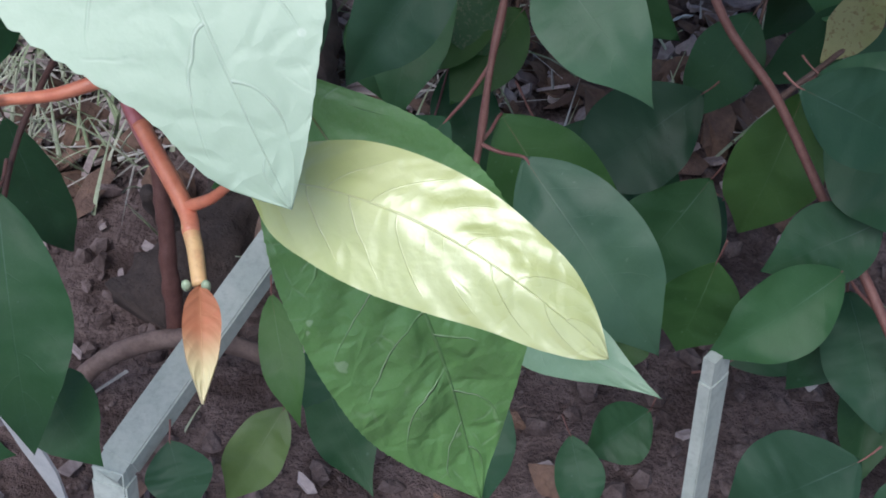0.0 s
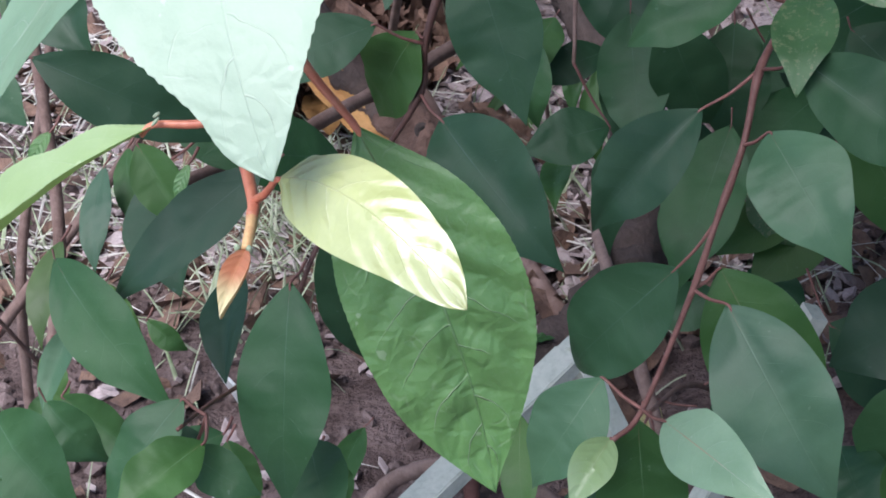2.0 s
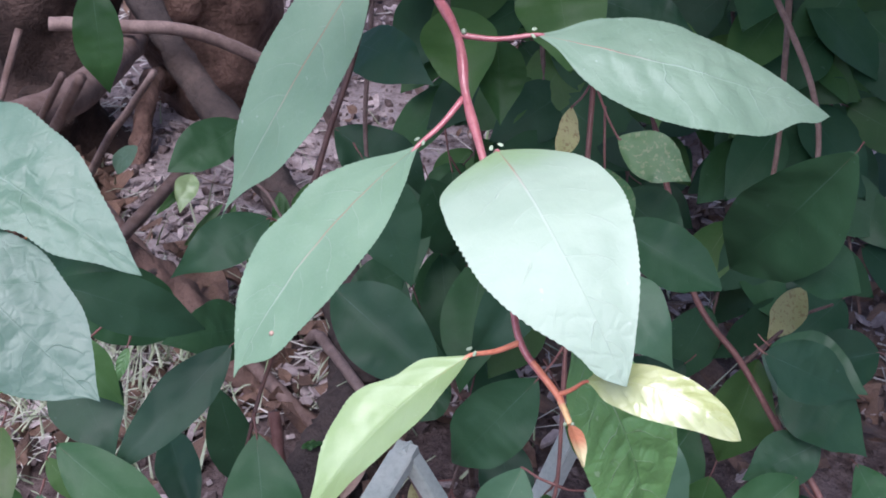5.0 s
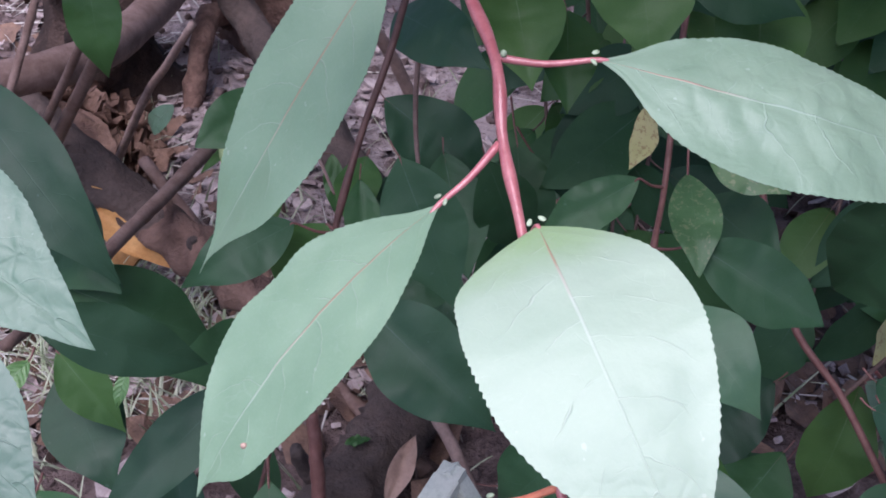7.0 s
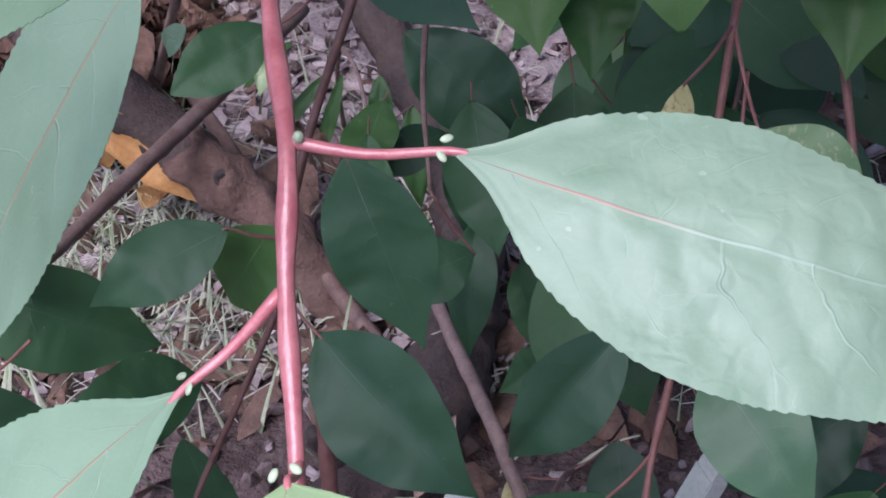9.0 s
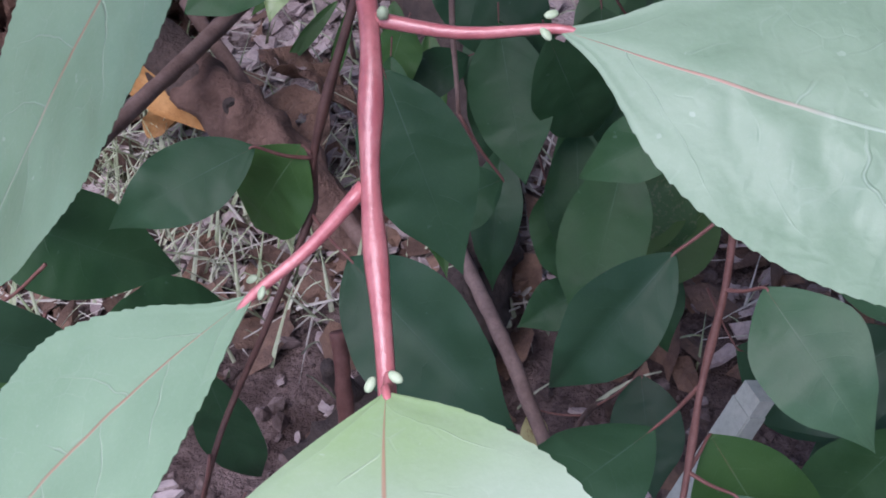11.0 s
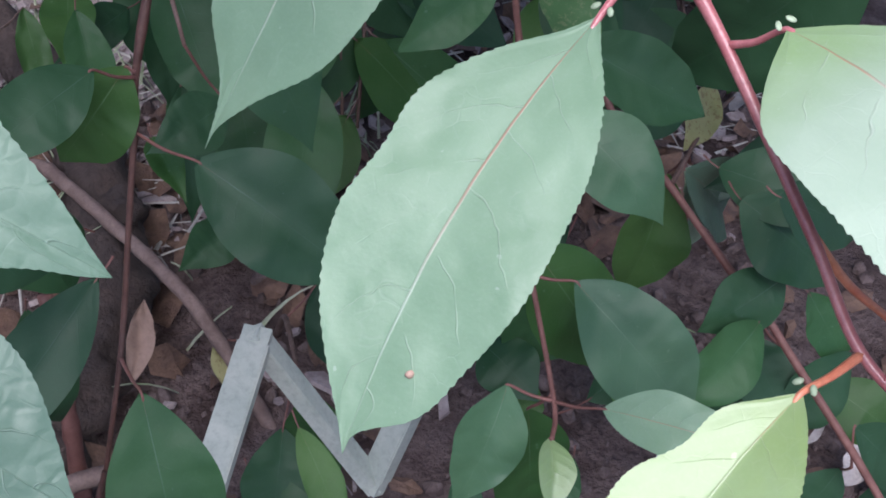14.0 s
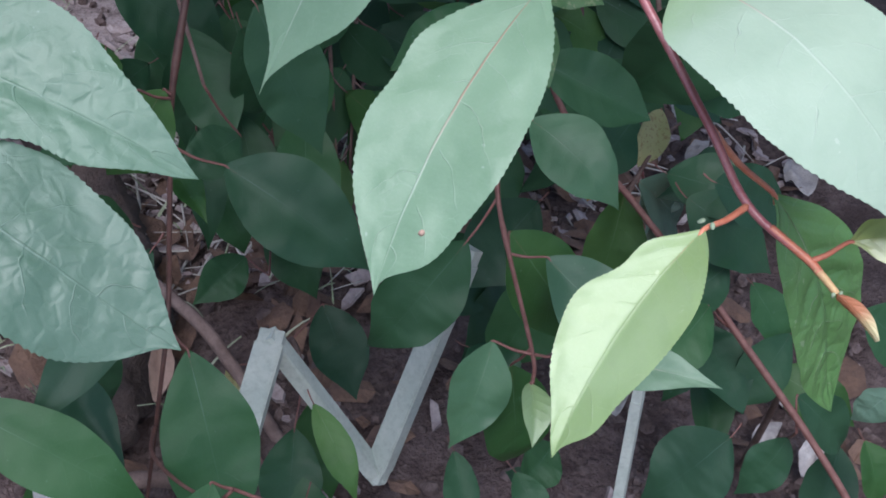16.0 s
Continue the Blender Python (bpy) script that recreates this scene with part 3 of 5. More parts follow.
part("bare_end", tube([(-0.216, 0.524, 0.079), (-0.19, 0.508, 0.072), (-0.165, 0.495, 0.058), (-0.135, 0.475, 0.032), (-0.11, 0.455, -0.004)], 0.0175, 0.013, 20, 7, rough=0.5), BARE, rot, "bare brown end of the limb")
part("peeling_bark", blade((-0.29, 0.540, 0.108), (-0.195, 0.503, 0.055), 0.026, (-0.3, -0.7, 0.6), bend=0.04, fold=0.5, wave=0.5, rows=40, cols=8, thick=0.0012, drip=0, uneven=0.4), ORANGE_LEAF, rot, "peeling orange brown bark")


def ring(place, face, r, tube_r):
    """A rounded rim round a hole."""
    bm = bmesh.new()
    n = Vector(face).normalized()
    u = n.orthogonal().normalized()
    w = n.cross(u)
    grid = []
    for i in range(16):
        a = math.tau * i / 16
        d = u * math.cos(a) + w * 1.25 * math.sin(a)
        grid.append([bm.verts.new(Vector(place) + d * (r + tube_r * math.cos(c)) + n * tube_r * math.sin(c)) for c in (math.tau * k / 8 for k in range(8))])
    for i in range(16):
        for k in range(8):
            bm.faces.new((grid[i][k], grid[(i + 1) % 16][k], grid[(i + 1) % 16][(k + 1) % 8], grid[i][(k + 1) % 8]))
    return bm


for q, face, r in (((-0.279, 0.535, 0.130), (0.25, -0.75, 0.6), 0.0036), ((-0.185, 0.4945, 0.0835), (0.1, -0.75, 0.6), 0.0038)):
    part("knot_rim", ring(q, face, r, 0.0018), LOG, rot, "raised rim of a knot hole")
    # a near-black filling gives the knot hole its inner shade
    part("knot_hole", blob(Vector(q) - Vector(face).normalized() * 0.0005, (r * 1.05, r * 0.5, r * 1.1), rough=0.3), HOLE_SHADE, rot, "knot hole with its inner shade painted black")
log = limb("dead_limb", "weathered dark grey dead limb lying on the soil", [(-0.27, 0.88, 0.20), (-0.19, 0.78, 0.12), (-0.11, 0.66, 0.07), (-0.055, 0.55, 0.045), (-0.042, 0.46, 0.03), (-0.05, 0.39, 0.02), (-0.08, 0.33, 0.012), (-0.105, 0.295, 0.0)], 0.012, 0.026, LOG, 20, 0.45, 10)
part("knot", blob((-0.035, 0.43, 0.045), (0.012, 0.014, 0.009), rough=0.5, level=3), LOG, log, "bulging grey knot")
part("stub", tube([(-0.09, 0.335, 0.02), (-0.10, 0.33, 0.045), (-0.103, 0.325, 0.06)], 0.007, 0.004, 10, 4, rough=0.4), LOG, log, "broken side stub")
limb("leaning_stick", "straight grey brown stick leaning over the soil", [(-0.17, 0.66, 0.10), (-0.204, 0.526, 0.108), (-0.222, 0.449, 0.117), (-0.234, 0.375, 0.129), (-0.245, 0.30, 0.15)], 0.0055, 0.0035, STEM_BROWN, 8, 0.15)
limb("leaning_stick", "smooth purplish grey stick reaching into the soil", [(-0.24, 0.60, 0.085), (-0.179, 0.53, 0.053), (-0.13, 0.475, 0.036), (-0.09, 0.43, 0.02), (-0.03, 0.37, 0.0)], 0.0048, 0.0055, STEM_BROWN, 8, 0.15)
limb("surface_root", "crooked pinkish brown root arching over the soil", [(-0.085, 0.54, -0.01), (-0.072, 0.49, 0.035), (-0.058, 0.44, 0.052), (-0.037, 0.388, 0.056), (-0.012, 0.338, 0.045), (0.02, 0.29, -0.01)], 0.0042, 0.0036, ROOT, 10, 0.3, category="root")
limb("surface_root", "short pinkish brown root lying on the soil", [(-0.14, 0.245, -0.006), (-0.118, 0.25, 0.02), (-0.09, 0.256, 0.03), (-0.06, 0.262, 0.022), (-0.02, 0.27, -0.01)], 0.0045, 0.0045, ROOT, 10, 0.2, category="root")
limb("cut_stem", "short upright reddish brown cut stem", [(-0.083, 0.262, -0.01), (-0.086, 0.278, 0.04), (-0.087, 0.292, 0.077), (-0.09, 0.305, 0.105)], 0.0045, 0.0035, STEM_RUST, 10, 0.3, category="stem")
limb("side_limb", "purplish brown limb lying level behind the leaves", [(-0.50, 0.40, 0.205), (-0.43, 0.42, 0.209), (-0.384, 0.438, 0.208), (-0.315, 0.467, 0.209), (-0.25, 0.56, 0.19), (-0.24, 0.80, 0.14)], 0.009, 0.014, STEM_BROWN, 10, 0.15)
limb("upright_stem", "thin dark brown upright shrub stem", [(-0.277, 0.18, -0.01), (-0.28, 0.205, 0.075), (-0.284, 0.248, 0.143), (-0.299, 0.282, 0.205), (-0.315, 0.314, 0.264), (-0.32, 0.36, 0.36)], 0.0034, 0.003, STEM_BROWN, 8, 0.1, category="stem")
limb("upright_stem", "thin brown upright shrub stem", [(-0.32, 0.22, -0.01), (-0.328, 0.256, 0.086), (-0.331, 0.287, 0.136), (-0.328, 0.336, 0.209), (-0.33, 0.37, 0.29)], 0.003, 0.0025, STEM_BROWN, 8, 0.1, category="stem")
limb("upright_stem", "leaning dark brown branch among the leaves", [(-0.36, 0.16, -0.01), (-0.327, 0.199, 0.08), (-0.327, 0.238, 0.09), (-0.311, 0.306, 0.12), (-0.306, 0.361, 0.137), (-0.288, 0.393, 0.174), (-0.272, 0.424, 0.211), (-0.25, 0.47, 0.28)], 0.0036, 0.0026, STEM_BROWN, 8, 0.15, category="stem")
limb("upright_stem", "thin purplish brown stem slanting past the leaves", [(0.255, -0.01, -0.01), (0.222, 0.06, 0.10), (0.1794, 0.1373, 0.1715), (0.1648, 0.1656, 0.190), (0.1507, 0.2013, 0.2085), (0.128, 0.231, 0.2365), (0.115, 0.30, 0.30), (0.09, 0.42, 0.42)], 0.0019, 0.0015, STEM_RUST, 8, 0.1, category="stem")
limb("grey_branch", "smooth pale grey branch bent across the trunk", [(-0.30, 0.755, 0.175), (-0.2411, 0.7616, 0.17), (-0.1837, 0.7745, 0.16), (-0.1277, 0.7865, 0.13), (-0.08, 0.80, 0.09), (-0.04, 0.82, -0.01)], 0.0062, 0.0055, ROOT, 10, 0.15)
stick = limb("leaning_stick", "thin straight grey stick leaning on the rotten limb", [(-0.30, 0.69, 0.0), (-0.234, 0.5953, 0.1352), (-0.2048, 0.5515, 0.185), (-0.1756, 0.508, 0.2349)], 0.0034, 0.0026, ROOT, 8, 0.1)
leaf(stick, (-0.1875, 0.488, 0.190), (-0.212, 0.510, 0.158), 0.014, CAM, LEAF_CRINKLED, (-0.19, 0.53, 0.21), STEM_BROWN, 0.0006, label="small grey-green leaf hanging from a thin shoot", rows=30, cols=8, wave=0.2)
for k, (r, tone) in enumerate(((0.0032, "dark"), (0.0046, "grey"))):
    d = Vector((0.010 * k, 0.006 * k, -0.004 * k))
    limb("leaning_stick", "straight " + tone + " brown stick leaning beside another", [Vector(p) + d for p in ((-0.375, 0.625, -0.01), (-0.2854, 0.5178, 0.1479), (-0.2625, 0.491, 0.1877), (-0.2395, 0.4641, 0.2274), (-0.22, 0.44, 0.262))], r, r * 0.8, STEM_BROWN, 8, 0.12)


# ---- the white rail ----
def rail(points, wide, deep):
    ob = thing("white_rail", points[0], "narrow white wooden rail bent at its joints", "rail")
    for a, b, part_wide in zip(points, points[1:], (1.0, 1.0, 0.72, 0.9)):
        a, b = Vector(a), Vector(b)
        bm = bmesh.new()
        bmesh.ops.create_cube(bm, size=1)
        bmesh.ops.bevel(bm, geom=bm.edges[:], offset=0.06, segments=2, affect="EDGES")
        turn = (b - a).to_track_quat("Z", "Y").to_matrix().to_4x4()
        m = Matrix.Translation((a + b) / 2) @ turn @ Matrix.Diagonal((wide * part_wide, deep * (0.9 + 0.1 * part_wide), (b - a).length + wide * 0.5, 1))
        bmesh.ops.transform(bm, matrix=m, verts=bm.verts)
        part("bar", bm, WHITE, ob, smooth=False)
    return ob


rail([(-0.078, 0.110, 0.0), (-0.0735, 0.1240, 0.1035), (-0.0147, 0.2238, 0.1387), (0.034, 0.197, 0.062), (0.0802, 0.2196, 0.1742)], 0.0135, 0.008)


def stake(low, high, wide, deep):
    ob = thing("white_stake", low, "pale white wooden stake standing in the soil", "stake")
    bm = bmesh.new()
    bmesh.ops.create_cube(bm, size=1)
    bmesh.ops.bevel(bm, geom=bm.edges[:], offset=0.06, segments=2, affect="EDGES")
    low, high = Vector(low), Vector(high)
    m = Matrix.Translation((low + high) / 2) @ (high - low).to_track_quat("Z", "Y").to_matrix().to_4x4() @ Matrix.Rotation(0.5, 4, "Z") @ Matrix.Diagonal((wide, deep, (high - low).length, 1))
    bmesh.ops.transform(bm, matrix=m, verts=bm.verts)
    part("post", bm, WHITE, ob, smooth=False)
    return ob


stake((0.131, 0.120, -0.02), (0.1278, 0.129, 0.161), 0.011, 0.005)


def plant_label(low, high, wide, thick):
    """A white strip stuck slantwise in the soil, bent a little, with rows of faded writing."""
    low, high = Vector(low), Vector(high)
    ob = thing("plant_label", low, "white plastic plant label stuck slantwise in the soil", "label")
    way = (high - low).normalized()
    side = way.cross(Vector((0, 0, 1))).normalized()
    side = side * math.cos(0.5) - way.cross(side) * math.sin(0.5)
    n = side.cross(way)
    bm = bmesh.new()
    rings = []
    for k in range(13):
        s = k / 12
        p = low.lerp(high, s) + n * 0.004 * math.sin(3 * s)
        w = wide / 2 * (1 if s < 0.92 else 0.8) * (0.25 + 0.75 * min(1, s * 4))
        rings.append([bm.verts.new(p + side * a * w + n * c * thick / 2) for a, c in ((-1, -1), (1, -1), (1, 1), (-1, 1))])
    for a, c in zip(rings, rings[1:]):
        for k in range(4):
            bm.faces.new((a[k], a[(k + 1) % 4], c[(k + 1) % 4], c[k]))
    bm.faces.new(rings[0][::-1])
    bm.faces.new(rings[-1])
    strip_ = part("strip", bm, PAPER, ob, smooth=False)
    for k in range(2):
        s = 0.35 + 0.06 * k
        c = low.lerp(high, s) + n * (0.004 * math.sin(3 * s) + thick / 2 + 0.0004) + side * wide * 0.05
        bar = bmesh.new()
        q = [c + side * a * wide * 0.3 + way * e * 0.0009 for a, e in ((-1, -1), (1, -1), (1, 1), (-1, 1))]
        vs = [bar.verts.new(v) for v in q] + [bar.verts.new(v + n * 0.0002) for v in q]
        for f in ((0, 3, 2, 1), (4, 5, 6, 7), (0, 1, 5, 4), (1, 2, 6, 5), (2, 3, 7, 6), (3, 0, 4, 7)):
            bar.faces.new([vs[x] for x in f])
        part("line_of_writing", bar, INK, strip_, "faded dark bar of writing", smooth=False)
    return ob


plant_label((-0.124, 0.190, -0.005), (-0.1285, 0.132, 0.176), 0.019, 0.0012)


# ---- leafy twigs ----
def twig(name, label, points, r0, r1, material, group="", knobs=()):
    ob = thing(name, points[0], label, "twig", group)
    part("stem", tube(points, r0, r1, 9, 8, knobs), material, ob)
    return ob


# the hanging twig in front
tw = twig("hanging_twig", "drooping shrub twig with a red stem and pale serrated leaves",
          [(0.03, 0.62, 0.52), (-0.01, 0.34, 0.53), (-0.027, 0.15, 0.468), (-0.0165, 0.074, 0.4545), (-0.0072, 0.0373, 0.4455), (-0.0052, 0.0200, 0.4330), (-0.0010, -0.0006, 0.4212),
           (0.0040, -0.030, 0.4030), (0.0058, -0.0483, 0.3926), (0.0143, -0.0629, 0.3860)], 0.0016, 0.00092, [STEM_RED], knobs=(0.4, 0.5, 0.6))
part("stem_end", tube([(0.0086, -0.0540, 0.3900), (0.0100, -0.0562, 0.3890), (0.0143, -0.0629, 0.3860), (0.0152, -0.0657, 0.3849)], 0.00104, 0.00096, 9, 6), STEM_ORANGE, tw, "paler orange red end of the stem")
part("stem_tip", tube([(0.0149, -0.0648, 0.3852), (0.0157, -0.0672, 0.3843), (0.0162, -0.0694, 0.3835), (0.0166, -0.0712, 0.3828)], 0.00094, 0.0008, 9, 6), STEM_TIP, tw, "yellowish young end of the stem")
part("leaf_scar", blob((-0.0052, 0.0365, 0.4468), (0.0009, 0.0009, 0.0011), level=1), GLAND, tw, "pale scar at the leaf joint")
BIG = dict(rows=240, cols=20, teeth=46)
leaf(tw, (0.0164, 0.0347, 0.4465), (0.1071, 0.0285, 0.4220), 0.0399, (0.198, -0.481, 0.854), LEAF_BROAD, (-0.0072, 0.0373, 0.4455), label="broad pale green serrated leaf with a red midrib", glands=True, bend=0.104, fold=-0.156, curl=-0.021, twist=0.009, sway=0.060, wave=0.08, pucker=0.045, left=(3.6, 10.8, 17.1, 18.4, 15.4, 10.4, 5.7, 2.1), right=(3.1, 11.4, 18.3, 20.0, 18.5, 15.2, 6.0, 3.3), **BIG)
long_leaf = leaf(tw, (-0.0192, 0.0111, 0.4218), (-0.0731, -0.0270, 0.3673), 0.0366, (-0.503, -0.390, 0.771), LEAF_MID, (-0.0060, 0.0200, 0.4325), label="long pale green serrated leaf with a tiny hole near its tip", glands=True, bend=0.046, fold=0.088, curl=0.024, twist=0.070, sway=0.036, wave=0.05, pucker=0.01, left=(3.9, 10.1, 16.3, 18.3, 18.3, 14.6, 9.2, 0.7), right=(3.0, 9.9, 16.7, 16.8, 17.8, 14.1, 7.0, 2.0), **BIG)
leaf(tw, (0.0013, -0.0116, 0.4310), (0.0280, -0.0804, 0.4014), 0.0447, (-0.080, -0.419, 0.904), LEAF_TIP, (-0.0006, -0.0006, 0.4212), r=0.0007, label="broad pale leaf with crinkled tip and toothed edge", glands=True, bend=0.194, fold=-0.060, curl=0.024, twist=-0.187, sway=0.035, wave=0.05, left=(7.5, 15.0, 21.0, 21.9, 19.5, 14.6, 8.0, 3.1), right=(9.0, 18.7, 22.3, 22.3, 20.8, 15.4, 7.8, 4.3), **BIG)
leaf(tw, (-0.0077, -0.0524, 0.3915), (-0.0509, -0.0758, 0.3573), 0.0279, (-0.534, -0.212, 0.818), LEAF_YOUNG, (0.0058, -0.0483, 0.3926), STEM_ORANGE, 0.0008, label="young yellow-green leaf folded along its midrib", glands=True, bend=0.055, fold=0.403, curl=0.031, twist=0.084, sway=0.027, wave=0.05, left=(3.8, 8.1, 12.8, 13.9, 12.4, 9.4, 6.4, 1.1), right=(2.6, 6.5, 7.6, 11.3, 10.6, 7.7, 3.4, 1.4), bite=0.0006, **BIG)
leaf(tw, (0.0206, -0.0657, 0.3921), (0.0563, -0.0863, 0.3889), 0.0156, (-0.251, -0.559, 0.790), LEAF_NEW, (0.0143, -0.0629, 0.3860), STEM_ORANGE, 0.00065, label="shiny new yellow-green leaf with puckered surface", bend=0.134, fold=-0.274, curl=0.060, twist=-0.026, sway=-0.082, wave=0.04, pucker=0.022, left=(4.2, 4.8, 5.8, 6.0, 5.8, 5.0, 3.8, 1.7), right=(1.6, 4.8, 7.1, 7.8, 7.0, 5.2, 3.4, 1.5), rows=160, cols=20)
leaf(tw, (0.0209, -0.0379, 0.3869), (0.0450, -0.0489, 0.3232), 0.0312, (0.339, -0.897, 0.283), LEAF_FRESH, (0.0040, -0.030, 0.4030), stalk=STEM_ORANGE, label="hanging bright green leaf with recessed veins", bend=0.087, fold=0.133, curl=-0.213, twist=-0.022, sway=-0.050, wave=0.05, pucker=0.08, left=(3.7, 9.2, 14.0, 15.1, 13.7, 9.6, 4.6, 1.2), right=(2.9, 9.2, 14.2, 15.6, 15.0, 12.4, 6.9, 2.5), bite=0.0003, **BIG)
leaf(tw, (-0.0341, 0.0645, 0.4579), (-0.0810, 0.0369, 0.3831), 0.0400, (-0.581, -0.575, 0.576), LEAF_MID, (-0.0165, 0.074, 0.4545), label="long grey-green leaf with a drawn-out tip", bend=0.026, fold=0.101, curl=-0.003, twist=-0.440, sway=-0.005, wave=0.04, pucker=0.01, left=(6.5, 12.1, 17.9, 20.0, 19.2, 15.0, 4.7, 0.2), right=(7.2, 13.3, 17.1, 18.1, 16.4, 11.1, 2.6, 0.6), **BIG)
leaf(tw, (-0.0185, 0.0200, 0.4843), (-0.0607, 0.0029, 0.4812), 0.028, (-0.1, -0.35, 1), LEAF_MID, (-0.0165, 0.074, 0.4545), label="pale leaf close above the others", bend=0.05, fold=0.1, **BIG)
part("worm_hole", blob((-0.0615, -0.0242, 0.3802), (0.0008, 0.0006, 0.0008), level=2), TAN, long_leaf, "tiny tan worm hole in the leaf")
bud = part("bud", blade((0.0166, -0.0712, 0.3828), (0.0186, -0.0849, 0.3803), 0.0039, (0.2, -0.4, 1), bend=0.06, fold=0.55, rows=24, cols=8, thick=0.0012), LEAF_BUD, tw, "russet terminal bud with a pale tip")
for k in (-1, 1):
    part("bud_scale", blob((0.0163 + 0.0010 * k, -0.0715, 0.3830), (0.0006, 0.0005, 0.0009), level=1), GLAND, bud)

# its neighbour with two large leaves
nb = twig("hanging_twig", "shrub twig ending in two large crinkled leaves", [(-0.16, 0.5, 0.5), (-0.20, 0.22, 0.47), (-0.198, 0.11, 0.425), (-0.192, 0.078, 0.405), (-0.182, 0.062, 0.388)], 0.003, 0.0014, [STEM_RED])
leaf(nb, (-0.1800, 0.0592, 0.4064), (-0.1026, 0.0111, 0.3784), 0.0444, (-0.055, -0.568, 0.821), LEAF_CRINKLED, (-0.192, 0.078, 0.405), label="large crinkled pale green leaf", bend=0.066, fold=0.151, curl=0.022, twist=-0.205, sway=0.000, wave=0.07, pucker=0.032, left=(6.4, 14.8, 22.2, 21.2, 19.1, 12.4, 6.3, 1.8), right=(6.3, 14.1, 21.3, 20.0, 11.8, 10.6, 4.9, 2.0), **BIG)
leaf(nb, (-0.1759, 0.0249, 0.3927), (-0.1146, -0.0130, 0.3472), 0.0423, (0.223, -0.581, 0.783), LEAF_CRINKLED, (-0.182, 0.062, 0.388), label="large crinkled pale green leaf under the other", bend=0.077, fold=-0.008, curl=-0.159, twist=-0.519, sway=0.014, wave=0.07, pucker=0.032, left=(4.6, 11.1, 17.3, 21.1, 19.0, 15.6, 8.1, 2.3), right=(4.6, 10.6, 17.5, 20.7, 18.9, 16.2, 8.6, 1.5), **BIG)

MID = dict(rows=44, cols=8, teeth=0, wave=0.13, uneven=0.12, keen=0.88, drip=0.38)
# the dark twig behind, with a yellow-green end leaf
sb = twig("hanging_twig", "drooping twig with a rust-red stem and dark green leaves",
          [(0.10, 0.62, 0.50), (0.09, 0.34, 0.44), (0.072, 0.24, 0.345), (0.066, 0.207, 0.308), (0.0602, 0.183, 0.2952), (0.058, 0.168, 0.2755), (0.053, 0.150, 0.257), (0.0498, 0.1287, 0.2448), (0.0428, 0.0872, 0.2290), (0.0368, 0.0741, 0.2266)],
          0.0015, 0.0008, [STEM_RUST], knobs=(0.45, 0.62, 0.75))
RUST = dict(stalk=STEM_RUST, r=0.0006)
leaf(sb, (0.0669, 0.1590, 0.2859), (0.0965, 0.1263, 0.2598), 0.0302, CAM, LEAF_DULL, (0.058, 0.168, 0.2755), **RUST, **MID)
leaf(sb, (0.0617, 0.1202, 0.2470), (0.1000, 0.0849, 0.2053), 0.0353, CAM, LEAF_DULL, (0.0498, 0.1287, 0.2448), **RUST, **MID)
leaf(sb, (0.0518, 0.0741, 0.2371), (0.0897, 0.0352, 0.2461), 0.0190, (0.1, -0.8, 0.8), LEAF_MID, (0.0428, 0.0872, 0.2290), label="small pale green leaf", **RUST, **MID)
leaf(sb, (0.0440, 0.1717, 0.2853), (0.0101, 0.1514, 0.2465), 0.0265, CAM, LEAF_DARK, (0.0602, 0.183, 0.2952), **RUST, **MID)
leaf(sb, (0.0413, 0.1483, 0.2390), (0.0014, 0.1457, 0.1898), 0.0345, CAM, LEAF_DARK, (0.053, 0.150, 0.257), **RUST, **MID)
leaf(sb, (0.0292, 0.0943, 0.2329), (0.0092, 0.0792, 0.1960), 0.0240, CAM, LEAF_DULL, (0.0428, 0.0872, 0.2290), **RUST, **MID)
leaf(sb, (0.0362, 0.0749, 0.2269), (0.0287, 0.0538, 0.2156), 0.0127, CAM, LEAF_YOUNG, (0.0368, 0.0741, 0.2266), label="small folded yellow-green end leaf", fold=0.5, stalk=STEM_RUST, r=0.0006, rows=40, cols=8)
leaf(sb, (0.0396, 0.0959, 0.2173), (0.0452, 0.0890, 0.1653), 0.0308, CAM, LEAF_GREEN, (0.0428, 0.0892, 0.2300), **RUST, **MID)
leaf(sb, (0.056, 0.142, 0.2451), (0.092, 0.125, 0.190), 0.036, CAM, LEAF_GREEN, (0.0498, 0.1287, 0.2448), **RUST, **MID)
leaf(sb, (0.0542, 0.1953, 0.3188), (0.0166, 0.1815, 0.3014), 0.0189, CAM, LEAF_DARK, (0.066, 0.207, 0.308), **RUST, **MID)
leaf(sb, (0.0739, 0.1735, 0.3040), (0.1221, 0.1565, 0.2794), 0.0292, CAM, LEAF_DARK, (0.0602, 0.183, 0.2952), **RUST, **MID)
leaf(sb, (0.0788, 0.2057, 0.3308), (0.1104, 0.1881, 0.3173), 0.0215, CAM, LEAF_SPOT, (0.072, 0.24, 0.345), label="green leaf mottled with pale spots", **RUST, **MID)
leaf(sb, (0.0577, 0.2097, 0.3440), (0.0492, 0.1912, 0.3248), 0.0120, (0.5, -1, 0.3), LEAF_YELLOW, (0.072, 0.24, 0.345), label="withering yellow leaf with brown specks", **RUST, **MID)
leaf(sb, (0.0735, 0.2025, 0.3170), (0.0741, 0.1591, 0.3006), 0.0193, CAM, LEAF_SPOT, (0.0765, 0.23, 0.335), label="hanging green leaf mottled with dark spots", **RUST, **MID)

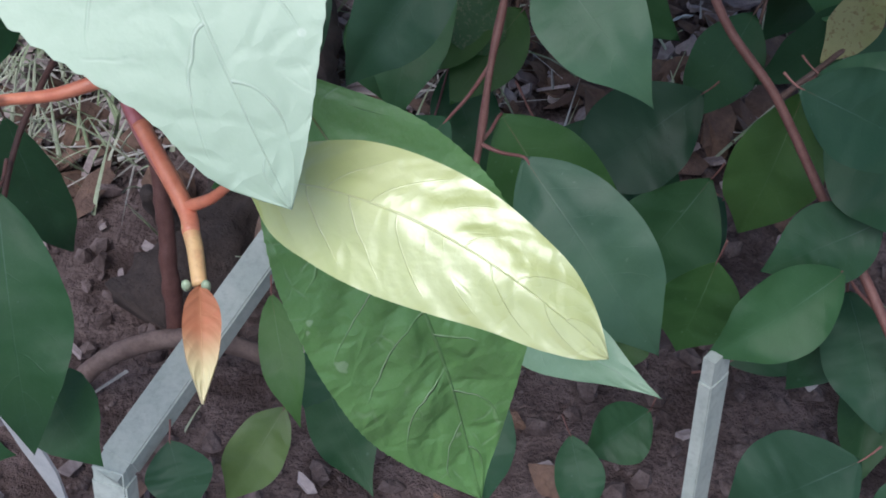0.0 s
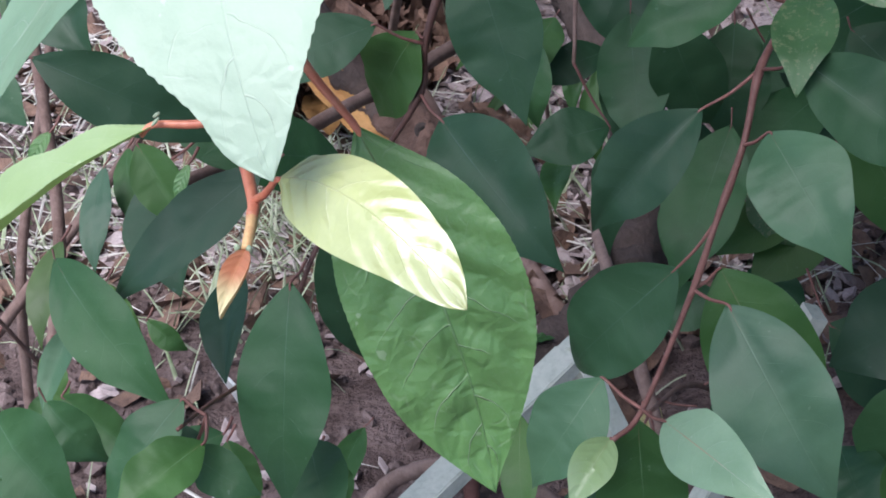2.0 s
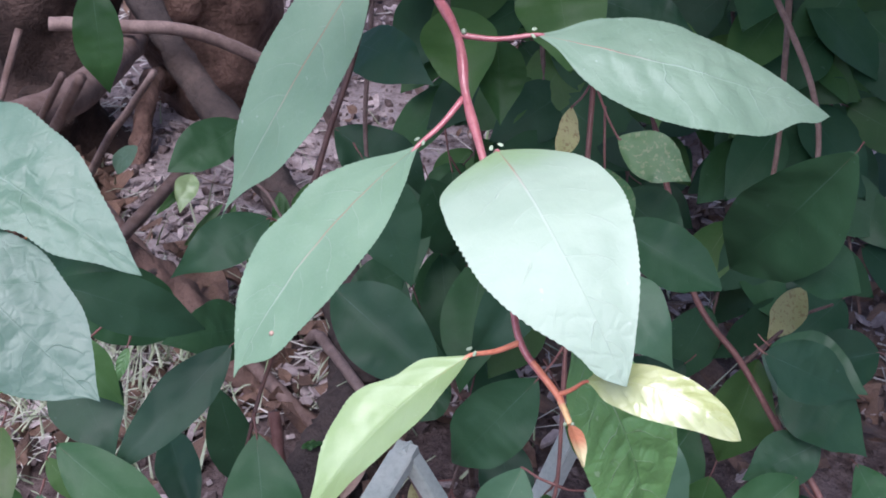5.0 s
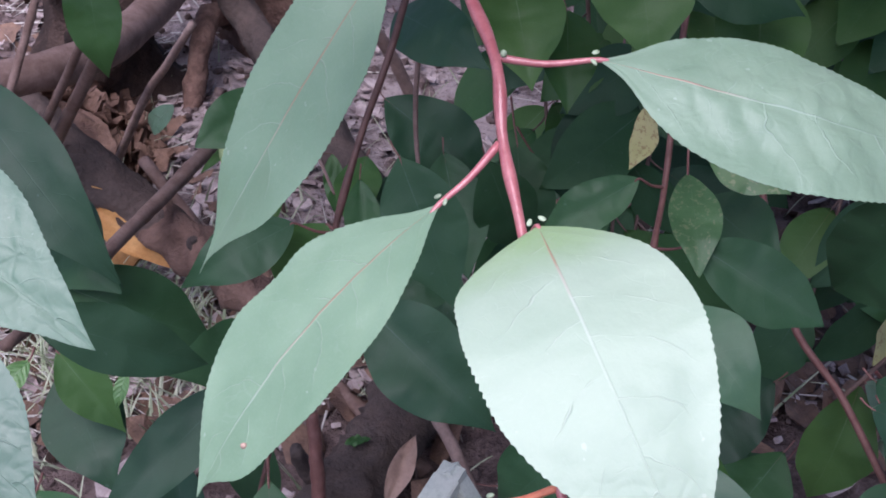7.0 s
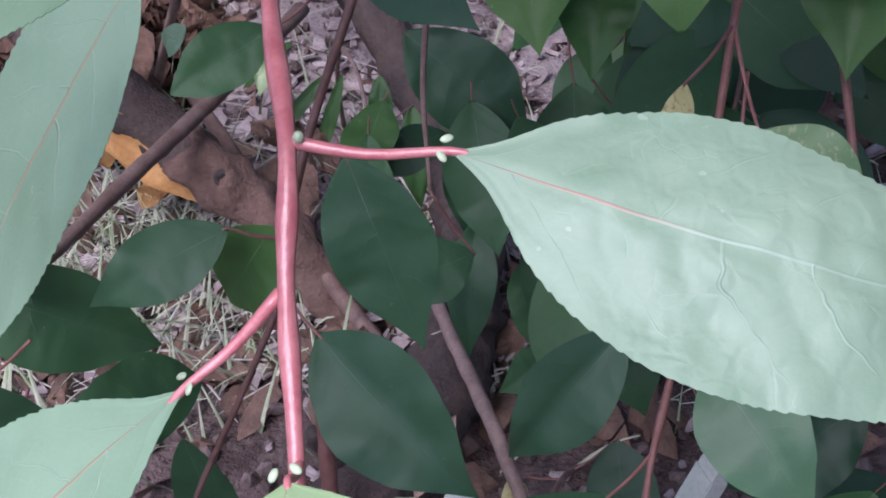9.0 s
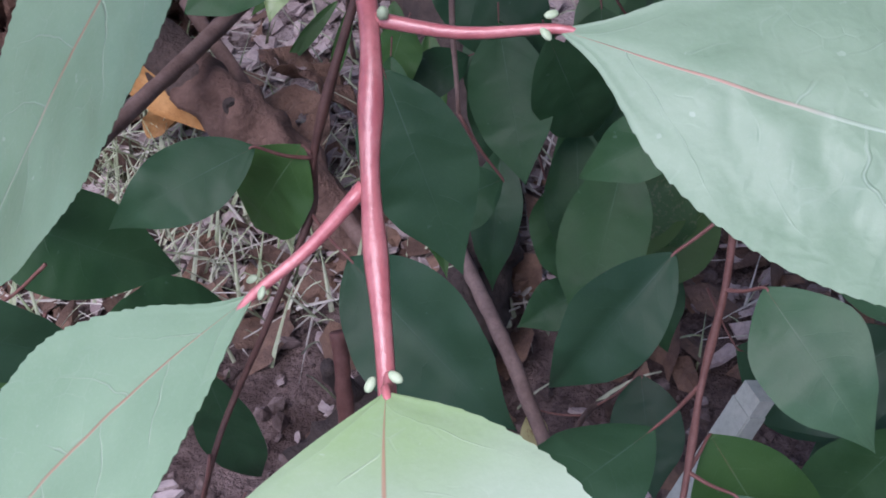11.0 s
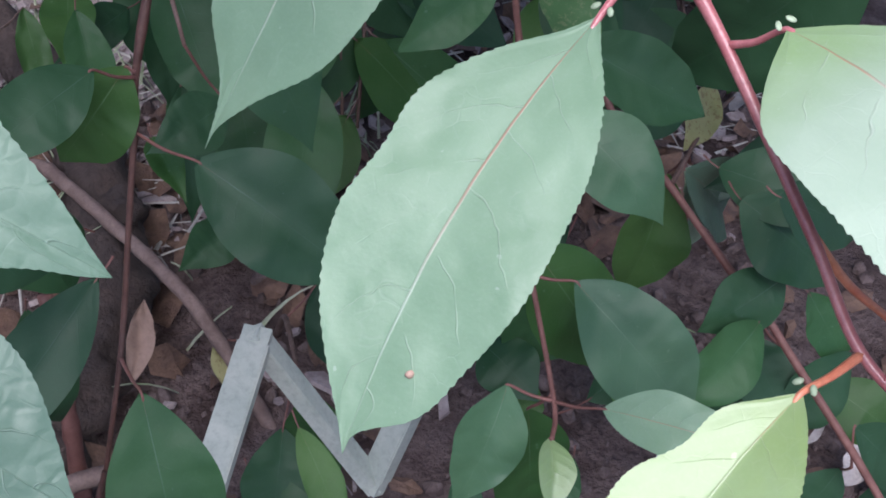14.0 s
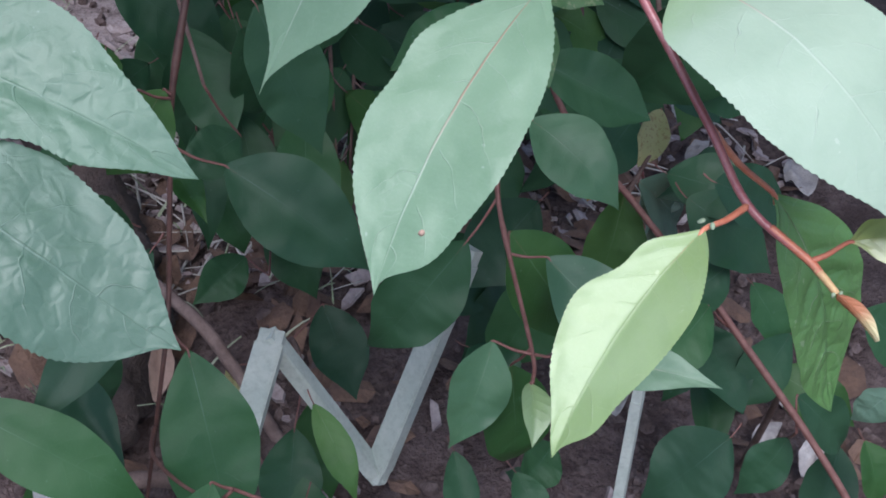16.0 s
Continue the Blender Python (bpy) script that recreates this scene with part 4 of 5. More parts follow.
# the twig with the large dark leaves in the middle
vb = twig("hanging_twig", "brown hanging twig with large dark green leaves",
          [(-0.02, 0.62, 0.50), (-0.02, 0.34, 0.42), (-0.038, 0.25, 0.36), (-0.053, 0.225, 0.32), (-0.063, 0.209, 0.287), (-0.0655, 0.203, 0.2656), (-0.074, 0.170, 0.25), (-0.083, 0.135, 0.236), (-0.092, 0.118, 0.20), (-0.10, 0.11, 0.15)],
          0.0018, 0.0007, [STEM_DARK], knobs=(0.4, 0.55))
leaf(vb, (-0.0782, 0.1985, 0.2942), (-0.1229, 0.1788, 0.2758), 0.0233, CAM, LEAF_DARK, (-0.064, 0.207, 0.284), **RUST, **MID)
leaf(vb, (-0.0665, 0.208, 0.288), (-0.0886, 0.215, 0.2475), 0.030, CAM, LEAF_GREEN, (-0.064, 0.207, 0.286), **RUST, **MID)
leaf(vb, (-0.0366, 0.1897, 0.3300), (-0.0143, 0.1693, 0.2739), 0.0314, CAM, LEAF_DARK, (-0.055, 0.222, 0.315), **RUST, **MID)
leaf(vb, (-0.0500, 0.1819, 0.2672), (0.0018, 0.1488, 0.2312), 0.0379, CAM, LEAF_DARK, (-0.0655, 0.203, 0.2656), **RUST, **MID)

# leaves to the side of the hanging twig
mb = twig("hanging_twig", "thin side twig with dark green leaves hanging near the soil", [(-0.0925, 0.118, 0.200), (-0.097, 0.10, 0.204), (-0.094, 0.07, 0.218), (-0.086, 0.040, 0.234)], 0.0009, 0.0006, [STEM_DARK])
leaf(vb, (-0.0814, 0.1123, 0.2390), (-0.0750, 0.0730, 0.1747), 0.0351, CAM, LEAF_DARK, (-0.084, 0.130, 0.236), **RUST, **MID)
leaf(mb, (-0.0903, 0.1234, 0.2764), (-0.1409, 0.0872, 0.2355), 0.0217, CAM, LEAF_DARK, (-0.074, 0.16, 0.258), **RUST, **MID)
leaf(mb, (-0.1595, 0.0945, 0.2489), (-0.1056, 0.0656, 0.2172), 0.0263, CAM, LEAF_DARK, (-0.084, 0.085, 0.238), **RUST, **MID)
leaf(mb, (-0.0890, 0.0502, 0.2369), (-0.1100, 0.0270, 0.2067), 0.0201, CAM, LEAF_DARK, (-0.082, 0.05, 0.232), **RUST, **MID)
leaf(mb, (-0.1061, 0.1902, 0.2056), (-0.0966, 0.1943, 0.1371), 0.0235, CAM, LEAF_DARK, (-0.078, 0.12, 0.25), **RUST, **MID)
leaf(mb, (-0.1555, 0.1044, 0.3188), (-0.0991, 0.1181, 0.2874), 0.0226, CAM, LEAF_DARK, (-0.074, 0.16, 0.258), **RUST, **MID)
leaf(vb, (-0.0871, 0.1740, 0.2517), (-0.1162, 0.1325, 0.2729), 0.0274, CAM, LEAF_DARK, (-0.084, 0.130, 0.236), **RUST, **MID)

# leaves between the hanging twigs
cb = twig("hanging_twig", "brown twig with large leaves in the middle of the shrub", [(0.02, 0.62, 0.50), (0.01, 0.42, 0.40), (0.01, 0.33, 0.33)], 0.0024, 0.001, [STEM_BROWN])
CB = (0.01, 0.33, 0.33)
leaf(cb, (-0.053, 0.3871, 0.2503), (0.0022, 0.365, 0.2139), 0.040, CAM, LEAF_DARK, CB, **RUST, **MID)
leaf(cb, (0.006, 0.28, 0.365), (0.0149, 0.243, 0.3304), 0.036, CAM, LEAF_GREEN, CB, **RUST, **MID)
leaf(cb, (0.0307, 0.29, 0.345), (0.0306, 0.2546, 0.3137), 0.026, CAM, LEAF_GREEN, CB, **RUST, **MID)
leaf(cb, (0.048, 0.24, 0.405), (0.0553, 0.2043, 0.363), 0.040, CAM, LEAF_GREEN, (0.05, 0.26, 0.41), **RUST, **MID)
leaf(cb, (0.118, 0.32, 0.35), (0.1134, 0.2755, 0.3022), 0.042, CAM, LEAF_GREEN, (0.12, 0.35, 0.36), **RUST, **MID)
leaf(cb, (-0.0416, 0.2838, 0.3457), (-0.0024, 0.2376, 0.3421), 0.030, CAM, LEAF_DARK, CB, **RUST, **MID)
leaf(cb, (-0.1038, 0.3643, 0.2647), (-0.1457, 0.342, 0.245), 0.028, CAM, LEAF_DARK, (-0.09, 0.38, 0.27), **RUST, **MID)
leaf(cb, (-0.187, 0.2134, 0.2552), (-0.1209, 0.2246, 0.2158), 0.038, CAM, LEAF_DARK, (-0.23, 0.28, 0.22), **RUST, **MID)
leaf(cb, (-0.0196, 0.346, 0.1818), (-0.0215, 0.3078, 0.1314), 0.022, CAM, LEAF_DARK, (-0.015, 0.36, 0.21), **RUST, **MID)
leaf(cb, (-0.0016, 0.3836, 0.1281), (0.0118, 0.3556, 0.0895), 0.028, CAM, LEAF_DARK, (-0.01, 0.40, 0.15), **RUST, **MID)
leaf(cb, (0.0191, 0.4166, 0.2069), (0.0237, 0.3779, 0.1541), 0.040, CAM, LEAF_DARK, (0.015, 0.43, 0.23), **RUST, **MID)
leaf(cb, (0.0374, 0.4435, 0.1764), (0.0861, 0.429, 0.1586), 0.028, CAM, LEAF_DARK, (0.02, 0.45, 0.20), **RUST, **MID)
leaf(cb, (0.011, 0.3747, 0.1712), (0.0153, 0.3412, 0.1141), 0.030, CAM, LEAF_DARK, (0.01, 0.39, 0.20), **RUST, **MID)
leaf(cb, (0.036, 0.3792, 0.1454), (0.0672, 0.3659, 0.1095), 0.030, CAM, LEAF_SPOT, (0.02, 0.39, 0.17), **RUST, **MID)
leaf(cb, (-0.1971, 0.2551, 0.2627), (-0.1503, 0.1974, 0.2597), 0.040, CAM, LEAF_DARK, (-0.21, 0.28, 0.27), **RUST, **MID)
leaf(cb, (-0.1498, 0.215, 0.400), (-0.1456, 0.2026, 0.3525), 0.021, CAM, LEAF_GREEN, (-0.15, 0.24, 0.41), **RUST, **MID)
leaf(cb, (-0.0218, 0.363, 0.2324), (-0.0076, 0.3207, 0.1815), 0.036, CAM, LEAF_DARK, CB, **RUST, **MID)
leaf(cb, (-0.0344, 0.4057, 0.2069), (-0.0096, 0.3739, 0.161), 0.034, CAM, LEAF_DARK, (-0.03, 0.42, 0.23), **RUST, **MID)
db = twig("hanging_twig", "brown twig with large dark leaves at the edge of the shrub", [(0.20, 0.60, 0.46), (0.20, 0.40, 0.38), (0.17, 0.26, 0.32), (0.15, 0.20, 0.29)], 0.0024, 0.001, [STEM_BROWN])
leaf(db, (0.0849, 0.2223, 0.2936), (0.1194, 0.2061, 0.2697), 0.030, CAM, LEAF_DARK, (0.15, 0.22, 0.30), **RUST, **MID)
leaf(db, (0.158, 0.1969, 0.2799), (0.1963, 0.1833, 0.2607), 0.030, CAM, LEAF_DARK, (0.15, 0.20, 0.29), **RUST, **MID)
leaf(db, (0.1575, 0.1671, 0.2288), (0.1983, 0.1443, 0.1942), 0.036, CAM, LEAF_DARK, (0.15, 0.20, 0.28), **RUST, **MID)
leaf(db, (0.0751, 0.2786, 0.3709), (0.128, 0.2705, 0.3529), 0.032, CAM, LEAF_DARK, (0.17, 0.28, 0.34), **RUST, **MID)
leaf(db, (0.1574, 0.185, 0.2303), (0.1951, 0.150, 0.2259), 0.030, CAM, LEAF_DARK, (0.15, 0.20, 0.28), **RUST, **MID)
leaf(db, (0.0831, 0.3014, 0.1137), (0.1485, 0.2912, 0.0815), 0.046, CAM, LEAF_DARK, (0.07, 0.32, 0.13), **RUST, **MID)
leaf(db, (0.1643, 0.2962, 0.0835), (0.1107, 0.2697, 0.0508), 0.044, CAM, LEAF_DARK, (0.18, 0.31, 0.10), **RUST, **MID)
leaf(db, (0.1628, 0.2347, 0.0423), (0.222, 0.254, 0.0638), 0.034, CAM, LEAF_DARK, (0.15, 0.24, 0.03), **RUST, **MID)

lb = twig("low_shoot", "low shoot with dull green leaves close above the soil", [(0.035, 0.36, -0.01), (0.03, 0.33, 0.04), (0.02, 0.29, 0.075), (0.012, 0.25, 0.09)], 0.0022, 0.001, [STEM_BROWN])
leaf(lb, (0.045, 0.318, 0.075), (0.054, 0.278, 0.035), 0.034, CAM, LEAF_DARK, (0.025, 0.31, 0.06), **RUST, **MID)
leaf(lb, (0.016, 0.243, 0.078), (0.018, 0.212, 0.03), 0.030, CAM, LEAF_GREEN, (0.012, 0.25, 0.09), **RUST, **MID)
leaf(lb, (0.002, 0.232, 0.07), (-0.012, 0.200, 0.03), 0.032, CAM, LEAF_DARK, (0.012, 0.25, 0.09), **RUST, **MID)
leaf(lb, (0.020, 0.385, 0.065), (-0.016, 0.372, 0.045), 0.026, CAM, LEAF_DARK, (0.03, 0.37, 0.06), **RUST, **MID)
leaf(lb, (-0.005, 0.332, 0.03), (0.000, 0.306, 0.012), 0.014, (0, -0.3, 1), LEAF_YELLOW, (0.02, 0.33, 0.03), label="small bright yellow leaf", **RUST, **MID)
leaf(lb, (0.040, 0.40, 0.08), (0.060, 0.365, 0.04), 0.034, CAM, LEAF_DARK, (0.03, 0.37, 0.06), **RUST, **MID)
leaf(lb, (-0.0176, 0.1546, 0.1600), (-0.0072, 0.1213, 0.1300), 0.0150, CAM, LEAF_GREEN, (0.012, 0.25, 0.09), **RUST, **MID)
leaf(lb, (-0.0175, 0.1569, 0.1000), (-0.0396, 0.1360, 0.0700), 0.0228, CAM, LEAF_OLIVE, (0.012, 0.25, 0.09), **RUST, **MID)
leaf(lb, (-0.0546, 0.1322, 0.1100), (-0.0467, 0.1160, 0.0900), 0.0236, CAM, LEAF_DARK, (0.012, 0.25, 0.09), **RUST, **MID)
leaf(lb, (0.0590, 0.1664, 0.1000), (0.0563, 0.1375, 0.0700), 0.0188, CAM, LEAF_DARK, (0.012, 0.25, 0.09), **RUST, **MID)
leaf(lb, (0.0871, 0.1536, 0.0900), (0.0934, 0.1304, 0.0700), 0.0186, CAM, LEAF_DARK, (0.012, 0.25, 0.09), **RUST, **MID)
leaf(lb, (0.2032, 0.1872, 0.1200), (0.1870, 0.1345, 0.0800), 0.0259, CAM, LEAF_DARK, (0.012, 0.25, 0.09), **RUST, **MID)
leaf(lb, (-0.0145, 0.2256, 0.0500), (0.0118, 0.1697, 0.0300), 0.0283, CAM, LEAF_DARK, (0.012, 0.25, 0.09), **RUST, **MID)
leaf(lb, (-0.1273, 0.2410, 0.0600), (-0.1263, 0.1864, 0.0500), 0.0166, CAM, LEAF_GREEN, (0.012, 0.25, 0.09), **RUST, **MID)
leaf(lb, (0.1162, 0.1785, 0.0500), (0.1035, 0.1901, 0.0500), 0.0114, CAM, LEAF_DARK, (0.012, 0.25, 0.09), **RUST, **MID)
leaf(lb, (0.0951, 0.2324, 0.1020), (0.1120, 0.2002, 0.0910), 0.0295, CAM, LEAF_DARK, (0.012, 0.25, 0.09), **RUST, **MID)
leaf(lb, (0.1203, 0.2299, 0.0804), (0.1002, 0.2072, 0.0628), 0.0252, CAM, LEAF_GREEN, (0.012, 0.25, 0.09), **RUST, **MID)
leaf(lb, (0.1192, 0.1734, 0.0813), (0.0939, 0.1594, 0.0705), 0.0249, CAM, LEAF_DARK, (0.012, 0.25, 0.09), **RUST, **MID)
sd = twig("seedling", "thin seedling with narrow green leaves", [(-0.150, 0.66, -0.01), (-0.148, 0.645, 0.05), (-0.135, 0.61, 0.10), (-0.11, 0.54, 0.13), (-0.09, 0.47, 0.14)], 0.0018, 0.001, [STEM_BROWN])
NARROW = dict(rows=30, cols=8, wave=0.3)
leaf(sd, (-0.1647, 0.5719, 0.1262), (-0.1722, 0.5444, 0.1081), 0.0178, CAM, LEAF_YOUNG, (-0.1627, 0.5779, 0.1382), label="small lime yellow leaf", stalk=STEM_BROWN, r=0.0005, **NARROW)
leaf(sd, (-0.150, 0.63, 0.07), (-0.185, 0.60, 0.035), 0.010, CAM, LEAF_GREEN, (-0.145, 0.635, 0.07), stalk=STEM_BROWN, r=0.0005, **NARROW)
leaf(sd, (-0.140, 0.63, 0.07), (-0.155, 0.60, 0.02), 0.010, CAM, LEAF_GREEN, (-0.145, 0.635, 0.07), stalk=STEM_BROWN, r=0.0005, **NARROW)
leaf(sd, (-0.098, 0.545, 0.125), (-0.094, 0.520, 0.09), 0.014, CAM, LEAF_GREEN, (-0.11, 0.54, 0.13), stalk=STEM_BROWN, r=0.0005, **NARROW)
leaf(sd, (-0.072, 0.50, 0.135), (-0.066, 0.465, 0.09), 0.018, CAM, LEAF_GREEN, (-0.09, 0.47, 0.14), stalk=STEM_BROWN, r=0.0005, **NARROW)
leaf(sd, (-0.168, 0.62, 0.10), (-0.20, 0.60, 0.075), 0.009, CAM, LEAF_GREEN, (-0.14, 0.62, 0.09), stalk=STEM_BROWN, r=0.0005, **NARROW)

eb = twig("low_shoot", "low shoot with dark leaves at the open edge of the shrub", [(0.27, 0.20, -0.01), (0.262, 0.18, 0.07), (0.24, 0.165, 0.12), (0.20, 0.15, 0.14)], 0.0024, 0.001, [STEM_BROWN])
leaf(eb, (0.2282, 0.1552, 0.120), (0.263, 0.1236, 0.100), 0.030, CAM, LEAF_GREEN, (0.235, 0.165, 0.125), **RUST, **MID)
leaf(eb, (0.180, 0.119, 0.12), (0.137, 0.118, 0.09), 0.042, CAM, LEAF_DARK, (0.20, 0.15, 0.14), **RUST, **MID)
leaf(eb, (0.2554, 0.1223, 0.09), (0.2297, 0.1046, 0.05), 0.034, CAM, LEAF_DARK, (0.262, 0.18, 0.07), **RUST, **MID)
leaf(eb, (0.2628, 0.1443, 0.16), (0.2962, 0.1278, 0.13), 0.034, CAM, LEAF_DARK, (0.24, 0.165, 0.12), **RUST, **MID)
leaf(eb, (0.2289, 0.2219, 0.20), (0.1751, 0.2068, 0.20), 0.032, CAM, LEAF_DARK, (0.25, 0.20, 0.16), **RUST, **MID)

gb = twig("side_shoot", "side shoot of the slanting stem with grey-green and dark leaves", [(0.152, 0.204, 0.206), (0.170, 0.222, 0.207), (0.19, 0.24, 0.21), (0.215, 0.26, 0.205)], 0.0012, 0.0008, [STEM_BROWN])
leaf(gb, (0.1646, 0.2146, 0.2057), (0.2172, 0.2443, 0.1452), 0.036, CAM, LEAF_CRINKLED, (0.170, 0.222, 0.207), label="dull grey-green leaf", **RUST, **MID)
leaf(gb, (0.1683, 0.2293, 0.1918), (0.1517, 0.2179, 0.1317), 0.034, CAM, LEAF_GREEN, (0.170, 0.222, 0.207), **RUST, **MID)
leaf(gb, (0.1662, 0.1425, 0.1845), (0.1242, 0.1267, 0.1602), 0.027, CAM, LEAF_DARK, (0.178, 0.14, 0.171), **RUST, **MID)
leaf(gb, (0.1766, 0.1615, 0.1578), (0.1838, 0.1189, 0.134), 0.030, CAM, LEAF_DARK, (0.172, 0.155, 0.18), **RUST, **MID)
leaf(gb, (0.1943, 0.250, 0.222), (0.1705, 0.226, 0.206), 0.018, CAM, LEAF_YELLOW, (0.19, 0.24, 0.21), label="olive yellow withering leaf", **RUST, **MID)
leaf(gb, (0.1838, 0.2351, 0.190), (0.188, 0.222, 0.150), 0.022, (0.1, -0.7, 0.6), LEAF_TIP, (0.170, 0.222, 0.207), label="pale curled leaf eaten at its edge", rows=30, cols=10, wave=0.6, fold=0.5, uneven=0.4, nick=((0.5, 1, 0.6), (0.75, -1, 0.4)))

hb = twig("low_shoot", "low leafy shoot with olive and grey-green leaves", [(-0.275, 0.245, -0.01), (-0.268, 0.205, 0.08), (-0.262, 0.175, 0.14), (-0.258, 0.15, 0.19)], 0.0016, 0.0008, [STEM_BROWN])
leaf(hb, (-0.2648, 0.1658, 0.1447), (-0.2669, 0.1297, 0.1320), 0.0159, CAM, LEAF_GREEN, (-0.2636, 0.1718, 0.1483), **RUST, **MID)
leaf(hb, (-0.2326, 0.1587, 0.1497), (-0.2207, 0.1490, 0.1275), 0.0144, CAM, LEAF_GREEN, (-0.2314, 0.1647, 0.1533), **RUST, **MID)
leaf(hb, (-0.2424, 0.1701, 0.1164), (-0.2461, 0.1496, 0.1083), 0.0144, CAM, LEAF_GREEN, (-0.2412, 0.1761, 0.1200), **RUST, **MID)
leaf(hb, (-0.2015, 0.1258, 0.1562), (-0.1640, 0.1182, 0.1379), 0.0220, CAM, LEAF_GREEN, (-0.2003, 0.1318, 0.1598), **RUST, **MID)
leaf(hb, (-0.1222, 0.1157, 0.1616), (-0.1453, 0.0992, 0.1542), 0.0151, CAM, LEAF_DARK, (-0.1210, 0.1217, 0.1652), **RUST, **MID)
leaf(hb, (-0.2435, 0.0819, 0.1411), (-0.2103, 0.0785, 0.1319), 0.0217, CAM, LEAF_GREEN, (-0.2423, 0.0879, 0.1447), **RUST, **MID)
leaf(hb, (-0.1341, 0.1343, 0.1401), (-0.1191, 0.1241, 0.1150), 0.0217, CAM, LEAF_GREEN, (-0.1329, 0.1403, 0.1437), **RUST, **MID)
leaf(hb, (-0.2761, 0.1986, 0.2375), (-0.2840, 0.1871, 0.2265), 0.0085, CAM, LEAF_FRESH, (-0.2749, 0.2046, 0.2411), **RUST, **MID)
leaf(hb, (-0.2866, 0.1705, 0.2421), (-0.2589, 0.1606, 0.2273), 0.0168, CAM, LEAF_GREEN, (-0.2854, 0.1765, 0.2457), **RUST, **MID)
leaf(hb, (-0.2822, 0.2270, 0.2449), (-0.2704, 0.2190, 0.2252), 0.0123, CAM, LEAF_DULL, (-0.2810, 0.2330, 0.2485), **RUST, **MID)
leaf(hb, (-0.2448, 0.2491, 0.0997), (-0.2244, 0.2481, 0.0840), 0.0122, CAM, LEAF_GREEN, (-0.2436, 0.2551, 0.1033), **RUST, **MID)
leaf(hb, (-0.2180, 0.2605, 0.1729), (-0.2307, 0.2473, 0.1627), 0.0115, CAM, LEAF_FRESH, (-0.2168, 0.2665, 0.1765), **RUST, **MID)
leaf(hb, (-0.2510, 0.2535, 0.1858), (-0.2401, 0.2114, 0.1554), 0.0164, CAM, LEAF_DULL, (-0.2498, 0.2595, 0.1894), **RUST, **MID)
leaf(hb, (-0.2527, 0.2768, 0.1827), (-0.2314, 0.2428, 0.1567), 0.0163, CAM, LEAF_GREEN, (-0.2515, 0.2828, 0.1863), **RUST, **MID)
leaf(hb, (-0.1046, 0.1516, 0.1257), (-0.0915, 0.1424, 0.1033), 0.0204, CAM, LEAF_GREEN, (-0.1034, 0.1576, 0.1293), **RUST, **MID)
leaf(hb, (-0.2145, 0.2383, 0.3367), (-0.1444, 0.1804, 0.2748), 0.0366, CAM, LEAF_DARK, (-0.2133, 0.2443, 0.3403), **RUST, **MID)
leaf(hb, (-0.1708, 0.1704, 0.2511), (-0.1441, 0.1574, 0.2199), 0.0193, CAM, LEAF_GREEN, (-0.1696, 0.1764, 0.2547), **RUST, **MID)
leaf(hb, (-0.1756, 0.1155, 0.2055), (-0.1727, 0.0797, 0.1865), 0.0129, CAM, LEAF_DULL, (-0.1744, 0.1215, 0.2091), **RUST, **MID)
leaf(hb, (-0.2311, 0.0558, 0.2298), (-0.2052, 0.0444, 0.2204), 0.0137, CAM, LEAF_FRESH, (-0.2299, 0.0618, 0.2334), **RUST, **MID)
leaf(hb, (-0.1756, 0.0347, 0.2312), (-0.1923, 0.0206, 0.2161), 0.0119, CAM, LEAF_DULL, (-0.1744, 0.0407, 0.2348), **RUST, **MID)
leaf(hb, (-0.1398, 0.1560, 0.2538), (-0.1439, 0.1469, 0.2414), 0.0055, CAM, LEAF_FRESH, (-0.1386, 0.1620, 0.2574), **RUST, **MID)
leaf(hb, (-0.1971, 0.2600, 0.2496), (-0.2042, 0.2489, 0.2352), 0.0087, CAM, LEAF_GREEN, (-0.1959, 0.2660, 0.2532), **RUST, **MID)
leaf(hb, (-0.1776, 0.1396, 0.2058), (-0.1607, 0.1310, 0.1855), 0.0116, CAM, LEAF_GREEN, (-0.1764, 0.1456, 0.2094), **RUST, **MID)
leaf(hb, (-0.2321, 0.2124, 0.3078), (-0.1919, 0.1835, 0.2766), 0.0334, CAM, LEAF_DARK, (-0.2309, 0.2184, 0.3114), **RUST, **MID)
leaf(hb, (-0.2379, 0.1694, 0.2842), (-0.2073, 0.1554, 0.2626), 0.0211, CAM, LEAF_DULL, (-0.2367, 0.1754, 0.2878), **RUST, **MID)
leaf(hb, (-0.2144, 0.1261, 0.2998), (-0.2220, 0.0825, 0.2764), 0.0217, CAM, LEAF_DULL, (-0.2132, 0.1321, 0.3034), **RUST, **MID)
leaf(hb, (-0.2210, 0.1292, 0.2505), (-0.2439, 0.1286, 0.2641), 0.0120, CAM, LEAF_GREEN, (-0.2198, 0.1352, 0.2541), **RUST, **MID)
leaf(hb, (-0.2452, 0.1401, 0.3213), (-0.2265, 0.1181, 0.2951), 0.0220, CAM, LEAF_DARK, (-0.2440, 0.1461, 0.3249), **RUST, **MID)
leaf(hb, (-0.1960, 0.1020, 0.2511), (-0.2019, 0.0710, 0.2265), 0.0109, CAM, LEAF_OLIVE, (-0.1948, 0.1080, 0.2547), **RUST, **MID)
leaf(hb, (-0.1963, 0.1446, 0.2198), (-0.1892, 0.1071, 0.1964), 0.0137, CAM, LEAF_OLIVE, (-0.1951, 0.1506, 0.2234), **RUST, **MID)
